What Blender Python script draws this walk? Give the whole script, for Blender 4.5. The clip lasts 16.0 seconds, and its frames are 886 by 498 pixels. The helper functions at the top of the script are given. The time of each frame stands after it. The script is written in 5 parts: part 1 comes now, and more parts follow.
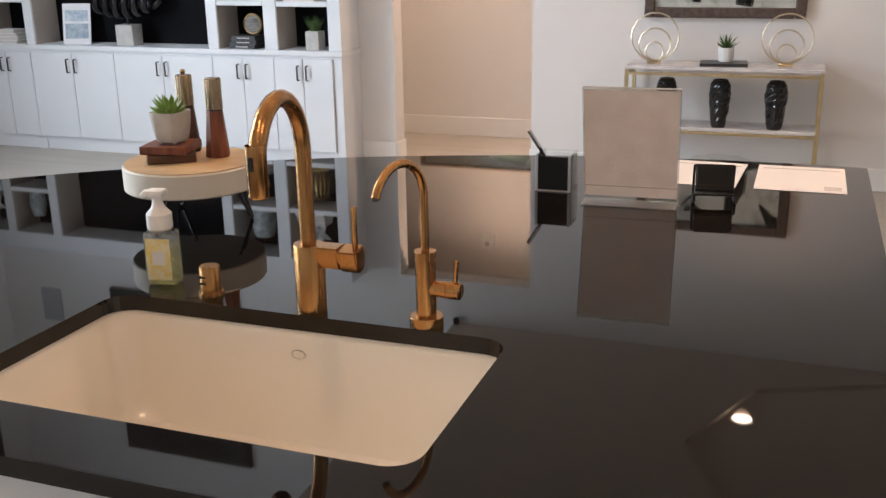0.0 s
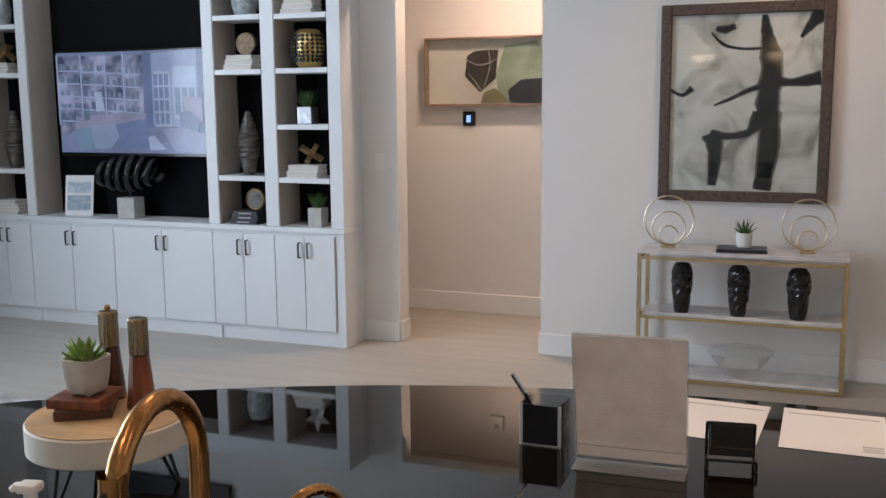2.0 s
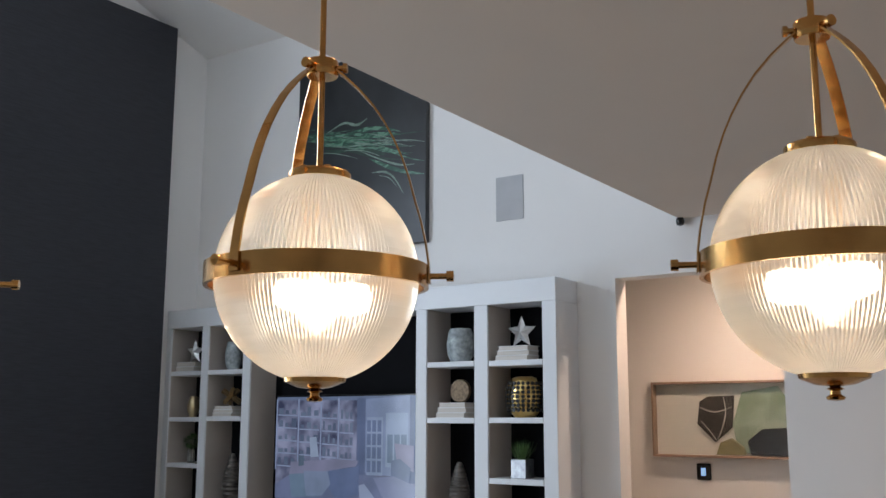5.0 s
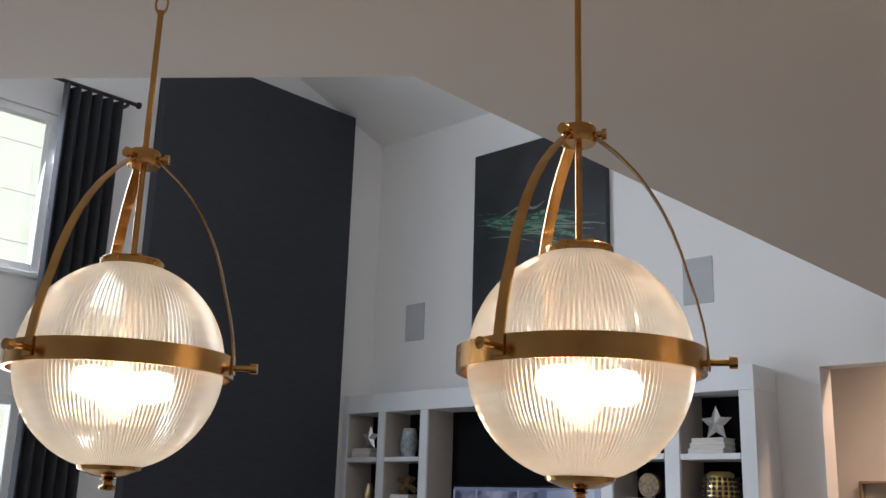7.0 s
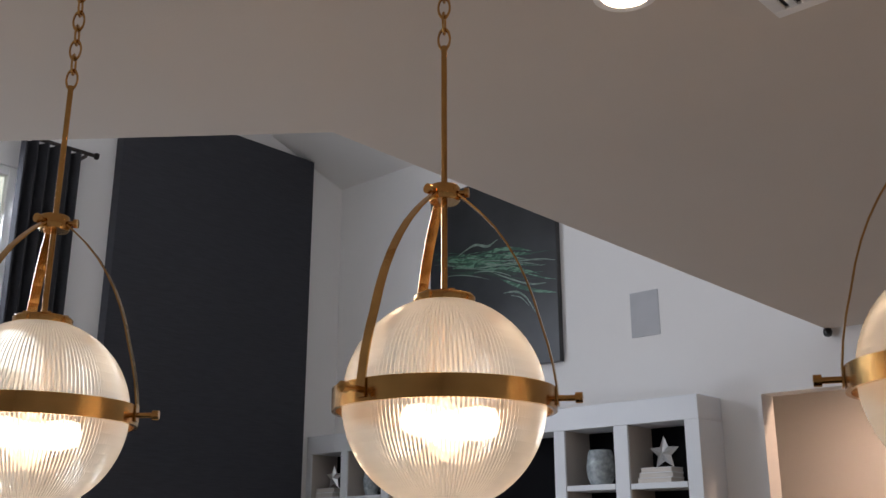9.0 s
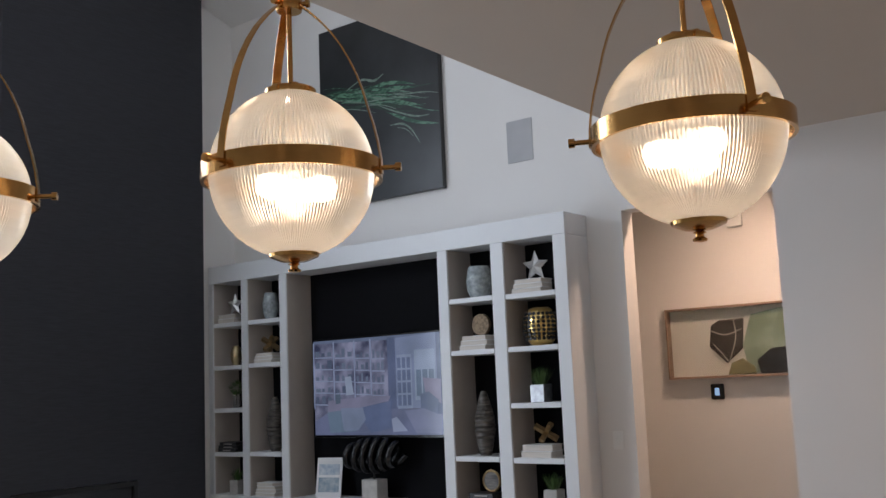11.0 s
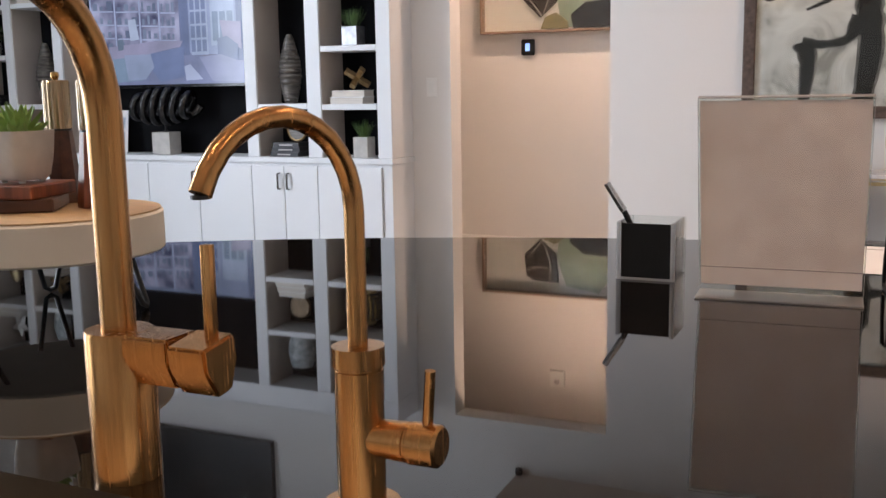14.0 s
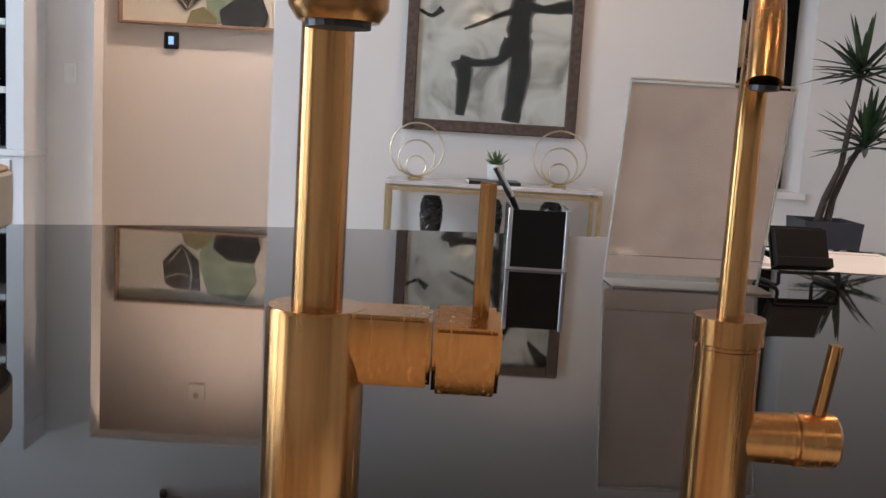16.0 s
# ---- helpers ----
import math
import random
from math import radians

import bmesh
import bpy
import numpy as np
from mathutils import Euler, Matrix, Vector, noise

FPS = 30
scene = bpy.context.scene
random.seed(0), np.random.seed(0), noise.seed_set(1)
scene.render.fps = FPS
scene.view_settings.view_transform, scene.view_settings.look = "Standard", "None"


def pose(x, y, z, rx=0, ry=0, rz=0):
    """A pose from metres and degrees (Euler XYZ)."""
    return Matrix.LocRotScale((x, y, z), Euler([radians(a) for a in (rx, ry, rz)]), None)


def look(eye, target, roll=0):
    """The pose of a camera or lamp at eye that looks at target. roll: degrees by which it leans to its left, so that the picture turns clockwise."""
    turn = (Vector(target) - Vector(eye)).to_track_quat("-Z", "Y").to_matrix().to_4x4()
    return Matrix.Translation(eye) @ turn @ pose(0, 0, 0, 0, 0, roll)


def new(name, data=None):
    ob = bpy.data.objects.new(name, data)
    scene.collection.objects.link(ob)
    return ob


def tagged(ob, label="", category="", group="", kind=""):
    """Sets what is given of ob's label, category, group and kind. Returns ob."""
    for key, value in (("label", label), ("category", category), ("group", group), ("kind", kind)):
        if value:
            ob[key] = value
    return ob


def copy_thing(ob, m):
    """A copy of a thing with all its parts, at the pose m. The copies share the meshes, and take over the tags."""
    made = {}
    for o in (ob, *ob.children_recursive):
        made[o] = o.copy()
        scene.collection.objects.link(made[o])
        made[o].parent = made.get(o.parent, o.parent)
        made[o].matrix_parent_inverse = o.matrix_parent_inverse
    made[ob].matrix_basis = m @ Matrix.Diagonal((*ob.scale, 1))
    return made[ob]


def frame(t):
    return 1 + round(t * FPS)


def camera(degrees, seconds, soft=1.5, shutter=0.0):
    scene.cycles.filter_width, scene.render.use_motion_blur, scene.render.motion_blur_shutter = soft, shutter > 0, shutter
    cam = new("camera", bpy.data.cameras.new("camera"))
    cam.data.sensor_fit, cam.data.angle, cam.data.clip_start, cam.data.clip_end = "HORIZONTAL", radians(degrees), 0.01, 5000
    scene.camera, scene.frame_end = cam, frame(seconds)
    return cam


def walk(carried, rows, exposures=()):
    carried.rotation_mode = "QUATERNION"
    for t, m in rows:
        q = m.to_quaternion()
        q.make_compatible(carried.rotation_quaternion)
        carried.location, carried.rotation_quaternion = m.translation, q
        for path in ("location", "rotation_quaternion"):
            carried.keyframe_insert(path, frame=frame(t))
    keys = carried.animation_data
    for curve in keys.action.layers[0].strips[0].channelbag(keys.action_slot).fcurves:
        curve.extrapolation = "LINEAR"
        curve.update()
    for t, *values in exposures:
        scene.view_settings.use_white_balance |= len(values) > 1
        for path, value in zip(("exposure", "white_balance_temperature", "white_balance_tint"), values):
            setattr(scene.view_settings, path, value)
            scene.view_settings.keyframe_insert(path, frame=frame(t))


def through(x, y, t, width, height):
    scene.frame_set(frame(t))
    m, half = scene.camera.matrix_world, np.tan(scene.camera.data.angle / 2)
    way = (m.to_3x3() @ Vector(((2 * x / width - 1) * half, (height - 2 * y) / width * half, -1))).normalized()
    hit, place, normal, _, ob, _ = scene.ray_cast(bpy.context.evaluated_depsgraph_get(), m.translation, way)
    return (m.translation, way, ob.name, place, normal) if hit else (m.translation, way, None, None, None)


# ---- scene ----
cam = camera(48.4, 16.0)
PATH = [
    (0, (0.312, -0.306, 1.507), (-0.347, 1.484, 0.909), -1.0),
    (0.5, (0.312, -0.251, 1.521), (-0.326, 1.567, 0.984), -0.5),
    (1, (0.312, -0.155, 1.536), (-0.341, 1.676, 1.068), -0.5),
    (1.5, (0.297, -0.029, 1.576), (-0.384, 1.81, 1.184), -0.4),
    (2, (0.288, 0.087, 1.628), (-0.433, 1.928, 1.329), -0.5),
    (2.5, (0.286, 0.208, 1.661), (-0.494, 2.042, 1.498), -0.5),
    (3, (0.306, 0.318, 1.708), (-0.538, 2.131, 1.707), -0.8),
    (3.5, (0.319, 0.419, 1.762), (-0.579, 2.199, 1.923), -0.9),
    (4, (0.312, 0.504, 1.801), (-0.651, 2.238, 2.06), -0.9),
    (4.5, (0.265, 0.542, 1.82), (-0.773, 2.223, 2.131), -0.5),
    (5, (0.168, 0.552, 1.826), (-0.954, 2.172, 2.168), 0.1),
    (5.2, (0.117, 0.558, 1.827), (-1.043, 2.148, 2.18), 0.3),
    (7.3, (-0.061, 0.564, 1.85), (-1.412, 1.937, 2.386), 1.8),
    (7.5, (-0.036, 0.56, 1.854), (-1.387, 1.926, 2.411), 1.6),
    (8, (0.04, 0.574, 1.862), (-1.304, 1.932, 2.454), 1.3),
    (8.2, (0.067, 0.59, 1.859), (-1.272, 1.948, 2.461), 1.2),
    (10.3, (0.377, 0.452, 1.705), (-0.849, 1.979, 2.111), -1.9),
    (10.5, (0.413, 0.426, 1.674), (-0.808, 1.966, 2.042), -2.0),
    (11, (0.52, 0.371, 1.617), (-0.682, 1.946, 1.889), -2.4),
    (11.5, (0.593, 0.362, 1.551), (-0.578, 1.971, 1.751), -2.7),
    (12, (0.582, 0.417, 1.476), (-0.566, 2.049, 1.603), -2.9),
    (12.5, (0.528, 0.517, 1.408), (-0.629, 2.148, 1.419), -3.0),
    (12.8, (0.459, 0.583, 1.331), (-0.696, 2.215, 1.272), -3.0),
    (13, (0.414, 0.551, 1.304), (-0.718, 2.196, 1.19), -2.4),
    (13.5, (0.248, 0.537, 1.252), (-0.77, 2.242, 1.015), -1.6),
    (14, (0.086, 0.528, 1.204), (-0.733, 2.325, 0.885), -0.9),
    (14.5, (-0.053, 0.537, 1.158), (-0.656, 2.412, 0.81), 0.9),
    (15, (-0.197, 0.553, 1.117), (-0.585, 2.488, 0.79), 1.9),
    (15.5, (-0.317, 0.575, 1.102), (-0.504, 2.544, 0.805), 3.1),
    (16, (-0.374, 0.59, 1.132), (-0.382, 2.571, 0.856), 3.4),
]
walk(cam, [(t, look(eye, target, roll)) for t, eye, target, roll in PATH],
     exposures=[(0.0, 0.70, 7560, 24), (1.5, 0.35, 7140, 22), (2.5, 0.06, 7080, 21), (3.5, -0.16, 7150, 21), (5.0, -0.15, 7130, 21), (7.5, -0.46, 7680, 26),
                (8.0, -0.54, 7800, 28), (10.5, -0.5, 7430, 25), (11.2, -0.27, 7430, 24), (12.0, -0.10, 7230, 22), (12.5, -0.14, 7290, 22), (13.0, 0.13, 7400, 24), (13.5, 0.34, 7600, 26), (14.0, 0.61, 7480, 26), (14.5, 0.70, 7420, 25), (16.0, 0.46, 7050, 23)])

# ---- world and lights ----
world = bpy.data.worlds.new("sky")
scene.world = world
world.use_nodes = True
wn = world.node_tree
sky = wn.nodes.new("ShaderNodeTexSky")
sky.sky_type = "NISHITA"
sky.sun_disc = False
sky.sun_elevation = radians(41)
sky.sun_rotation = radians(72)
wn.links.new(sky.outputs[0], wn.nodes["Background"].inputs[0])
wn.nodes["Background"].inputs[1].default_value = 0.15
sun = new("sun", bpy.data.lights.new("sun", "SUN"))
sun.data.energy = 5.0
sun.data.angle = radians(0.6)
sun.data.color = (1.0, 0.95, 0.88)
sun.matrix_world = look((12, 4, 11), (0, 0, 0))


def area_lamp(name, eye, target, w, h, watts, color):
    ob = new(name, bpy.data.lights.new(name, "AREA"))
    ob.data.shape = "RECTANGLE"
    ob.data.size, ob.data.size_y = w, h
    ob.data.energy, ob.data.color = watts, color
    ob.matrix_world = look(eye, target)
    return ob


def spot_lamp(name, x, y, z, watts, color, angle=110, blend=0.7, size=0.05):
    ob = new(name, bpy.data.lights.new(name, "SPOT"))
    ob.data.spot_size, ob.data.spot_blend = radians(angle), blend
    ob.data.energy, ob.data.color, ob.data.shadow_soft_size = watts, color, size
    ob.matrix_world = look((x, y, z), (x, y + 0.001, 0))
    return ob


DAY = (0.60, 0.81, 1.0)
WARM = (1.0, 0.715, 0.49)
area_lamp("window_light", (-6.13, 2.1, 3.74), (0, 2.6, 2.4), 2.2, 1.05, 125, DAY)
area_lamp("window_light", (-6.13, 2.1, 1.45), (0, 2.6, 1.6), 2.2, 1.9, 98, DAY)
area_lamp("window_light", (-6.13, -0.6, 1.45), (0, 1.2, 1.6), 1.9, 1.9, 32, DAY)
# first can is known; the other five are unseen fill added for brightness
CANS_AND_FILL = [(-0.84, 2.27), (0.9, 2.6), (1.3, 0.7), (-0.5, 0.2), (0.9, -1.0), (2.4, 3.2)]
for cx, cy in CANS_AND_FILL:
    spot_lamp("can_and_fill_lamp", cx, cy, 2.995, 64 if cy > 2.5 else 29, WARM)
spot_lamp("can_and_fill_lamp", 0.14, 5.2, 3.03, 40, WARM, 130)
spot_lamp("can_and_fill_lamp", -1.75, 6.42, 2.995, 116, (1.0, 0.80, 0.625), 168, 1.0)
PENDANTS = [(-0.932, 1.772, 30), (-0.188, 2.073, 205), (-1.592, 1.384, 45)]
for px, py, _a in PENDANTS:
    ob = new("pendant_bulb_lamp", bpy.data.lights.new("pendant_bulb_lamp", "POINT"))
    ob.data.energy, ob.data.color, ob.data.shadow_soft_size = 0.32, WARM, 0.05
    ob.location = (px, py, 2.02)


# ---- materials ----
def mat(name, color, rough=0.5, metal=0.0, var=0.08, scale=6.0, bump=0.0, bump_scale=120.0,
        rvar=0.08, stretch=(1, 1, 1), coat=0.0, spec=0.5, brushed=0.0, second=None):
    """Principled surface with coarse and fine variation of colour and roughness, and relief."""
    m = bpy.data.materials.new(name)
    m.use_nodes = True
    nt = m.node_tree
    b = nt.nodes["Principled BSDF"]
    tc = nt.nodes.new("ShaderNodeTexCoord")
    mp = nt.nodes.new("ShaderNodeMapping")
    mp.inputs["Scale"].default_value = stretch
    nt.links.new(tc.outputs["Object"], mp.inputs[0])
    n1 = nt.nodes.new("ShaderNodeTexNoise")
    n1.inputs["Scale"].default_value = scale
    n1.inputs["Detail"].default_value = 5
    n2 = nt.nodes.new("ShaderNodeTexNoise")
    n2.inputs["Scale"].default_value = bump_scale
    n2.inputs["Detail"].default_value = 3
    for n in (n1, n2):
        nt.links.new(mp.outputs[0], n.inputs["Vector"])
    ramp = nt.nodes.new("ShaderNodeValToRGB")
    lo = second or tuple(c * (1 - var) for c in color)
    hi = color if second else tuple(min(1, c * (1 + var)) for c in color)
    ramp.color_ramp.elements[0].color = (*lo, 1)
    ramp.color_ramp.elements[1].color = (*hi, 1)
    ramp.color_ramp.elements[0].position, ramp.color_ramp.elements[1].position = 0.3, 0.7
    nt.links.new(n1.outputs[0], ramp.inputs[0])
    nt.links.new(ramp.outputs[0], b.inputs["Base Color"])
    rr = nt.nodes.new("ShaderNodeMapRange")
    rr.inputs["To Min"].default_value = max(0.02, rough - rvar)
    rr.inputs["To Max"].default_value = min(1, rough + rvar)
    nt.links.new(n1.outputs[0], rr.inputs[0])
    nt.links.new(rr.outputs[0], b.inputs["Roughness"])
    b.inputs["Metallic"].default_value = metal
    b.inputs["Coat Weight"].default_value = coat
    b.inputs["Specular IOR Level"].default_value = spec
    if brushed:
        tg = nt.nodes.new("ShaderNodeTangent")
        tg.direction_type, tg.axis = "RADIAL", "Z"
        nt.links.new(tg.outputs[0], b.inputs["Tangent"])
        b.inputs["Anisotropic"].default_value = brushed
        b.inputs["Anisotropic Rotation"].default_value = 0.25
    if bump:
        bp = nt.nodes.new("ShaderNodeBump")
        bp.inputs["Strength"].default_value = bump
        bp.inputs["Distance"].default_value = 0.002
        nt.links.new(n2.outputs[0], bp.inputs["Height"])
        nt.links.new(bp.outputs[0], b.inputs["Normal"])
    return m


def emit(name, color, strength):
    m = bpy.data.materials.new(name)
    m.use_nodes = True
    b = m.node_tree.nodes["Principled BSDF"]
    b.inputs["Base Color"].default_value = (*color, 1)
    b.inputs["Emission Color"].default_value = (*color, 1)
    b.inputs["Emission Strength"].default_value = strength
    return m


def clear(name, color, share=0.12, rough=0.02, body=0.0, blur=0.0, through=0.5, ior=1.12, gloss_ior=1.45):
    """Thin clear glass or acrylic: see-through, with Fresnel gloss and a little body."""
    m = bpy.data.materials.new(name)
    m.use_nodes = True
    nt = m.node_tree
    nt.nodes.remove(nt.nodes["Principled BSDF"])
    out = nt.nodes["Material Output"]
    tr = nt.nodes.new("ShaderNodeBsdfRefraction" if blur else "ShaderNodeBsdfTransparent")
    tr.inputs[0].default_value = (*color, 1)
    if blur:
        tr.inputs["Roughness"].default_value, tr.inputs["IOR"].default_value = blur, ior
    gl = nt.nodes.new("ShaderNodeBsdfGlossy")
    gl.inputs["Roughness"].default_value = rough
    fr = nt.nodes.new("ShaderNodeFresnel")
    fr.inputs[0].default_value = gloss_ior
    ma = nt.nodes.new("ShaderNodeMath")
    ma.operation = "MULTIPLY_ADD"
    ma.inputs[1].default_value, ma.inputs[2].default_value = 1.0, share * 0.3
    nt.links.new(fr.outputs[0], ma.inputs[0])
    mix = nt.nodes.new("ShaderNodeMixShader")
    nt.links.new(ma.outputs[0], mix.inputs[0])
    nt.links.new(tr.outputs[0], mix.inputs[1])
    nt.links.new(gl.outputs[0], mix.inputs[2])
    last = mix
    if body:
        df = nt.nodes.new("ShaderNodeBsdfTranslucent")
        df.inputs[0].default_value = (*color, 1)
        d2 = nt.nodes.new("ShaderNodeBsdfDiffuse")
        d2.inputs[0].default_value = (*color, 1)
        mm = nt.nodes.new("ShaderNodeMixShader")
        mm.inputs[0].default_value = 1 - through
        nt.links.new(df.outputs[0], mm.inputs[1])
        nt.links.new(d2.outputs[0], mm.inputs[2])
        mix2 = nt.nodes.new("ShaderNodeMixShader")
        mix2.inputs[0].default_value = body
        nt.links.new(mix.outputs[0], mix2.inputs[1])
        nt.links.new(mm.outputs[0], mix2.inputs[2])
        last = mix2
    nt.links.new(last.outputs[0], out.inputs[0])
    return m


M_WALL = mat("wall_paint", (0.79, 0.765, 0.74), 0.85, var=0.015, scale=1.5, bump=0.25, bump_scale=90)
# darker and browner than M_WALL: dim warm bounce light put into the colour
M_CEIL = mat("dimmed_ceiling_paint", (0.64, 0.57, 0.51), 0.95, var=0.02, scale=1.2, bump=0.2, bump_scale=140)
M_TRIM = mat("trim_paint", (0.84, 0.83, 0.81), 0.45, var=0.015, scale=4)
M_CAB = mat("cabinet_paint", (0.735, 0.75, 0.765), 0.42, var=0.015, scale=3, bump=0.05)
M_BLACKWALL = mat("black_panel", (0.003, 0.003, 0.0042), 0.8, var=0.3, spec=0.15, scale=5, bump=0.3, bump_scale=60)
M_GRASSCLOTH = mat("dark_grasscloth", (0.031, 0.032, 0.040), 0.75, var=0.22, scale=14, bump=0.35, bump_scale=30, stretch=(1, 0.6, 9))
M_FLOOR = mat("pale_oak_floor", (0.44, 0.40, 0.35), 0.42, var=0.1, scale=3, bump=0.15, bump_scale=40, stretch=(0.35, 3.5, 1))
M_COUNTER = mat("black_quartz", (0.0065, 0.0052, 0.0046), 0.020, var=0.35, scale=60, rvar=0.004, bump=0.0, spec=0.42)
M_SINK = mat("white_fireclay", (0.86, 0.80, 0.70), 0.16, var=0.015, scale=5, coat=0.4)
M_GOLD = mat("brushed_gold", (0.48, 0.245, 0.096), 0.25, metal=1.0, var=0.14, scale=25, bump=0.05, bump_scale=70, stretch=(14, 14, 0.4), brushed=0.6)
M_BRASS = mat("aged_brass", (0.62, 0.34, 0.12), 0.2, metal=1.0, var=0.15, scale=18, bump=0.06, bump_scale=80)
M_PALEBRASS = mat("champagne_metal", (0.63, 0.50, 0.30), 0.33, metal=1.0, var=0.12, scale=20)
M_DARKMETAL = mat("dark_bronze", (0.06, 0.05, 0.045), 0.4, metal=0.9, var=0.2, scale=20)
M_BLACKMETAL = mat("black_metal", (0.012, 0.012, 0.012), 0.42, var=0.2, scale=20)
M_WALNUT = mat("walnut", (0.20, 0.06, 0.028), 0.42, var=0.45, scale=14, stretch=(5, 5, 0.5), bump=0.15, bump_scale=70)
M_WALNUT2 = mat("dark_walnut", (0.09, 0.035, 0.02), 0.42, var=0.45, scale=14, stretch=(1, 6, 5), bump=0.15, bump_scale=70)
M_DISC = mat("pale_wood_top", (0.62, 0.42, 0.23), 0.5, var=0.12, scale=12, stretch=(0.6, 5, 1), bump=0.1)
M_DISCSIDE = mat("cream_painted_wood", (0.78, 0.74, 0.65), 0.55, var=0.05, scale=10)
M_CONCRETE = mat("concrete", (0.50, 0.48, 0.45), 0.85, var=0.12, scale=18, bump=0.5, bump_scale=70)
M_CERAMIC = mat("cream_ceramic", (0.60, 0.565, 0.52), 0.6, var=0.09, scale=26, bump=0.3, bump_scale=60)
M_WHITE = mat("white_plastic", (0.82, 0.82, 0.80), 0.35, var=0.02)
M_PAPER = mat("white_paper", (0.78, 0.775, 0.77), 0.8, var=0.02)
M_BOOK = mat("cream_pages", (0.66, 0.61, 0.55), 0.8, var=0.12, scale=5, stretch=(1, 1, 60))
M_BOOKDARK = mat("black_cover", (0.02, 0.02, 0.023), 0.4, var=0.3)
M_INK = mat("dark_ink", (0.05, 0.05, 0.055), 0.7)
M_GREYINK = mat("grey_ink", (0.42, 0.40, 0.39), 0.7)
M_LEAF = mat("leaf_green", (0.055, 0.12, 0.03), 0.45, var=0.4, scale=30)
M_LEAFDARK = mat("dark_leaf", (0.02, 0.05, 0.018), 0.4, var=0.4, scale=30)
M_SUCC = mat("succulent_green", (0.26, 0.42, 0.11), 0.45, var=0.25, scale=40)
M_MARBLE = mat("pale_marble", (0.74, 0.71, 0.70), 0.22, scale=9, second=(0.56, 0.53, 0.53))
M_BLACKGLAZE = mat("black_glaze", (0.008, 0.008, 0.009), 0.16, var=0.3, scale=40)
M_SILVER = mat("silver", (0.70, 0.71, 0.72), 0.2, metal=1.0, var=0.15, scale=30)
M_FRAMEWOOD = mat("umber_frame", (0.095, 0.064, 0.052), 0.5, var=0.4, scale=10, stretch=(4, 4, 4), bump=0.3)
M_PINKWOOD = mat("pale_frame", (0.31, 0.21, 0.15), 0.5, var=0.15, scale=14)
M_SPEAKER = mat("grille_grey", (0.46, 0.46, 0.47), 0.8, var=0.05, bump=0.6, bump_scale=400)
M_CURTAIN = mat("charcoal_cloth", (0.03, 0.03, 0.035), 0.9, var=0.2, scale=10, bump=0.4, bump_scale=200)
M_GLASSDARK = mat("black_glass", (0.006, 0.006, 0.007), 0.06, var=0.2)
M_SANDPOT = mat("slate_pot", (0.035, 0.04, 0.055), 0.6, var=0.2, scale=14, bump=0.3)
M_TRUNK = mat("trunk_bark", (0.06, 0.046, 0.037), 0.85, var=0.35, scale=30, bump=0.8, bump_scale=60, stretch=(1, 1, 4))
M_GREYGLAZE = mat("mottled_grey_glass", (0.42, 0.47, 0.48), 0.25, scale=30, second=(0.20, 0.23, 0.24))
M_STRIPE = mat("ribbed_bronze", (0.17, 0.15, 0.13), 0.4, metal=0.3, scale=10, second=(0.035, 0.03, 0.028), stretch=(1, 1, 7))
M_COIN = mat("aged_gold", (0.33, 0.22, 0.11), 0.4, metal=0.9, var=0.3, scale=40, bump=0.6, bump_scale=90)
M_LEAFSILVER = mat("silver_leaf", (0.70, 0.70, 0.70), 0.30, metal=0.85, var=0.1, scale=30)
M_BRONZEHEAD = mat("bronze_head", (0.36, 0.26, 0.165), 0.26, metal=1.0, var=0.2, stretch=(8, 8, 0.3))
M_RINGS = mat("champagne_rings", (0.66, 0.57, 0.44), 0.3, metal=1.0, var=0.1, scale=20)
M_STAND = mat("satin_black", (0.006, 0.006, 0.006), 0.5, var=0.2, spec=0.3)
M_CARVED = mat("carved_bronze", (0.15, 0.10, 0.06), 0.45, metal=0.6, var=0.5, scale=55, bump=1.0, bump_scale=50)
M_POLISHED = mat("polished_gold", (0.72, 0.50, 0.20), 0.16, metal=1.0, var=0.12, scale=20)
M_BULB = emit("lit_bulb", (1.0, 0.88, 0.68), 6.0)
M_CANGLOW = emit("lit_diffuser", (1.0, 0.86, 0.68), 20.0)
M_GLOBE = clear("ribbed_glass", (0.96, 0.945, 0.885), 0.5, 0.08, 0.32, 0.10, 0.5, 1.16)
M_GLASS = clear("clear_glass", (0.96, 0.98, 0.97), 0.02)
M_ACRYLICEDGE = clear("acrylic_edge", (0.90, 0.88, 0.86), 0.5, 0.06, 0.35)
M_BOTTLE = clear("clear_plastic", (0.97, 0.98, 0.97), 0.1, 0.05, 0.10)
M_SOAP = clear("yellow_soap", (0.96, 0.90, 0.58), 0.3, 0.04, 0.10)
M_SMOKEGLASS = clear("smoky_glass", (0.93, 0.94, 0.93), 0.05, 0.03, 0.12, gloss_ior=1.12)


# ---- mesh helpers ----
def part(name, bm, material, parent=None, label="", smooth=False):
    bmesh.ops.recalc_face_normals(bm, faces=bm.faces)
    me = bpy.data.meshes.new(name)
    bm.to_mesh(me)
    bm.free()
    me.materials.append(material)
    if smooth:
        me.shade_smooth()
        me.set_sharp_from_angle(angle=radians(38))
    ob = new(name, me)
    if parent is not None:
        ob.parent = parent
    if label:
        ob["label"] = label
    return ob


def thing(name, label, category, x=0.0, y=0.0, z=0.0, rz=0.0, group="", kind=""):
    ob = new(name)
    ob.matrix_basis = pose(x, y, z, 0, 0, rz)
    return tagged(ob, label, category, group, kind)


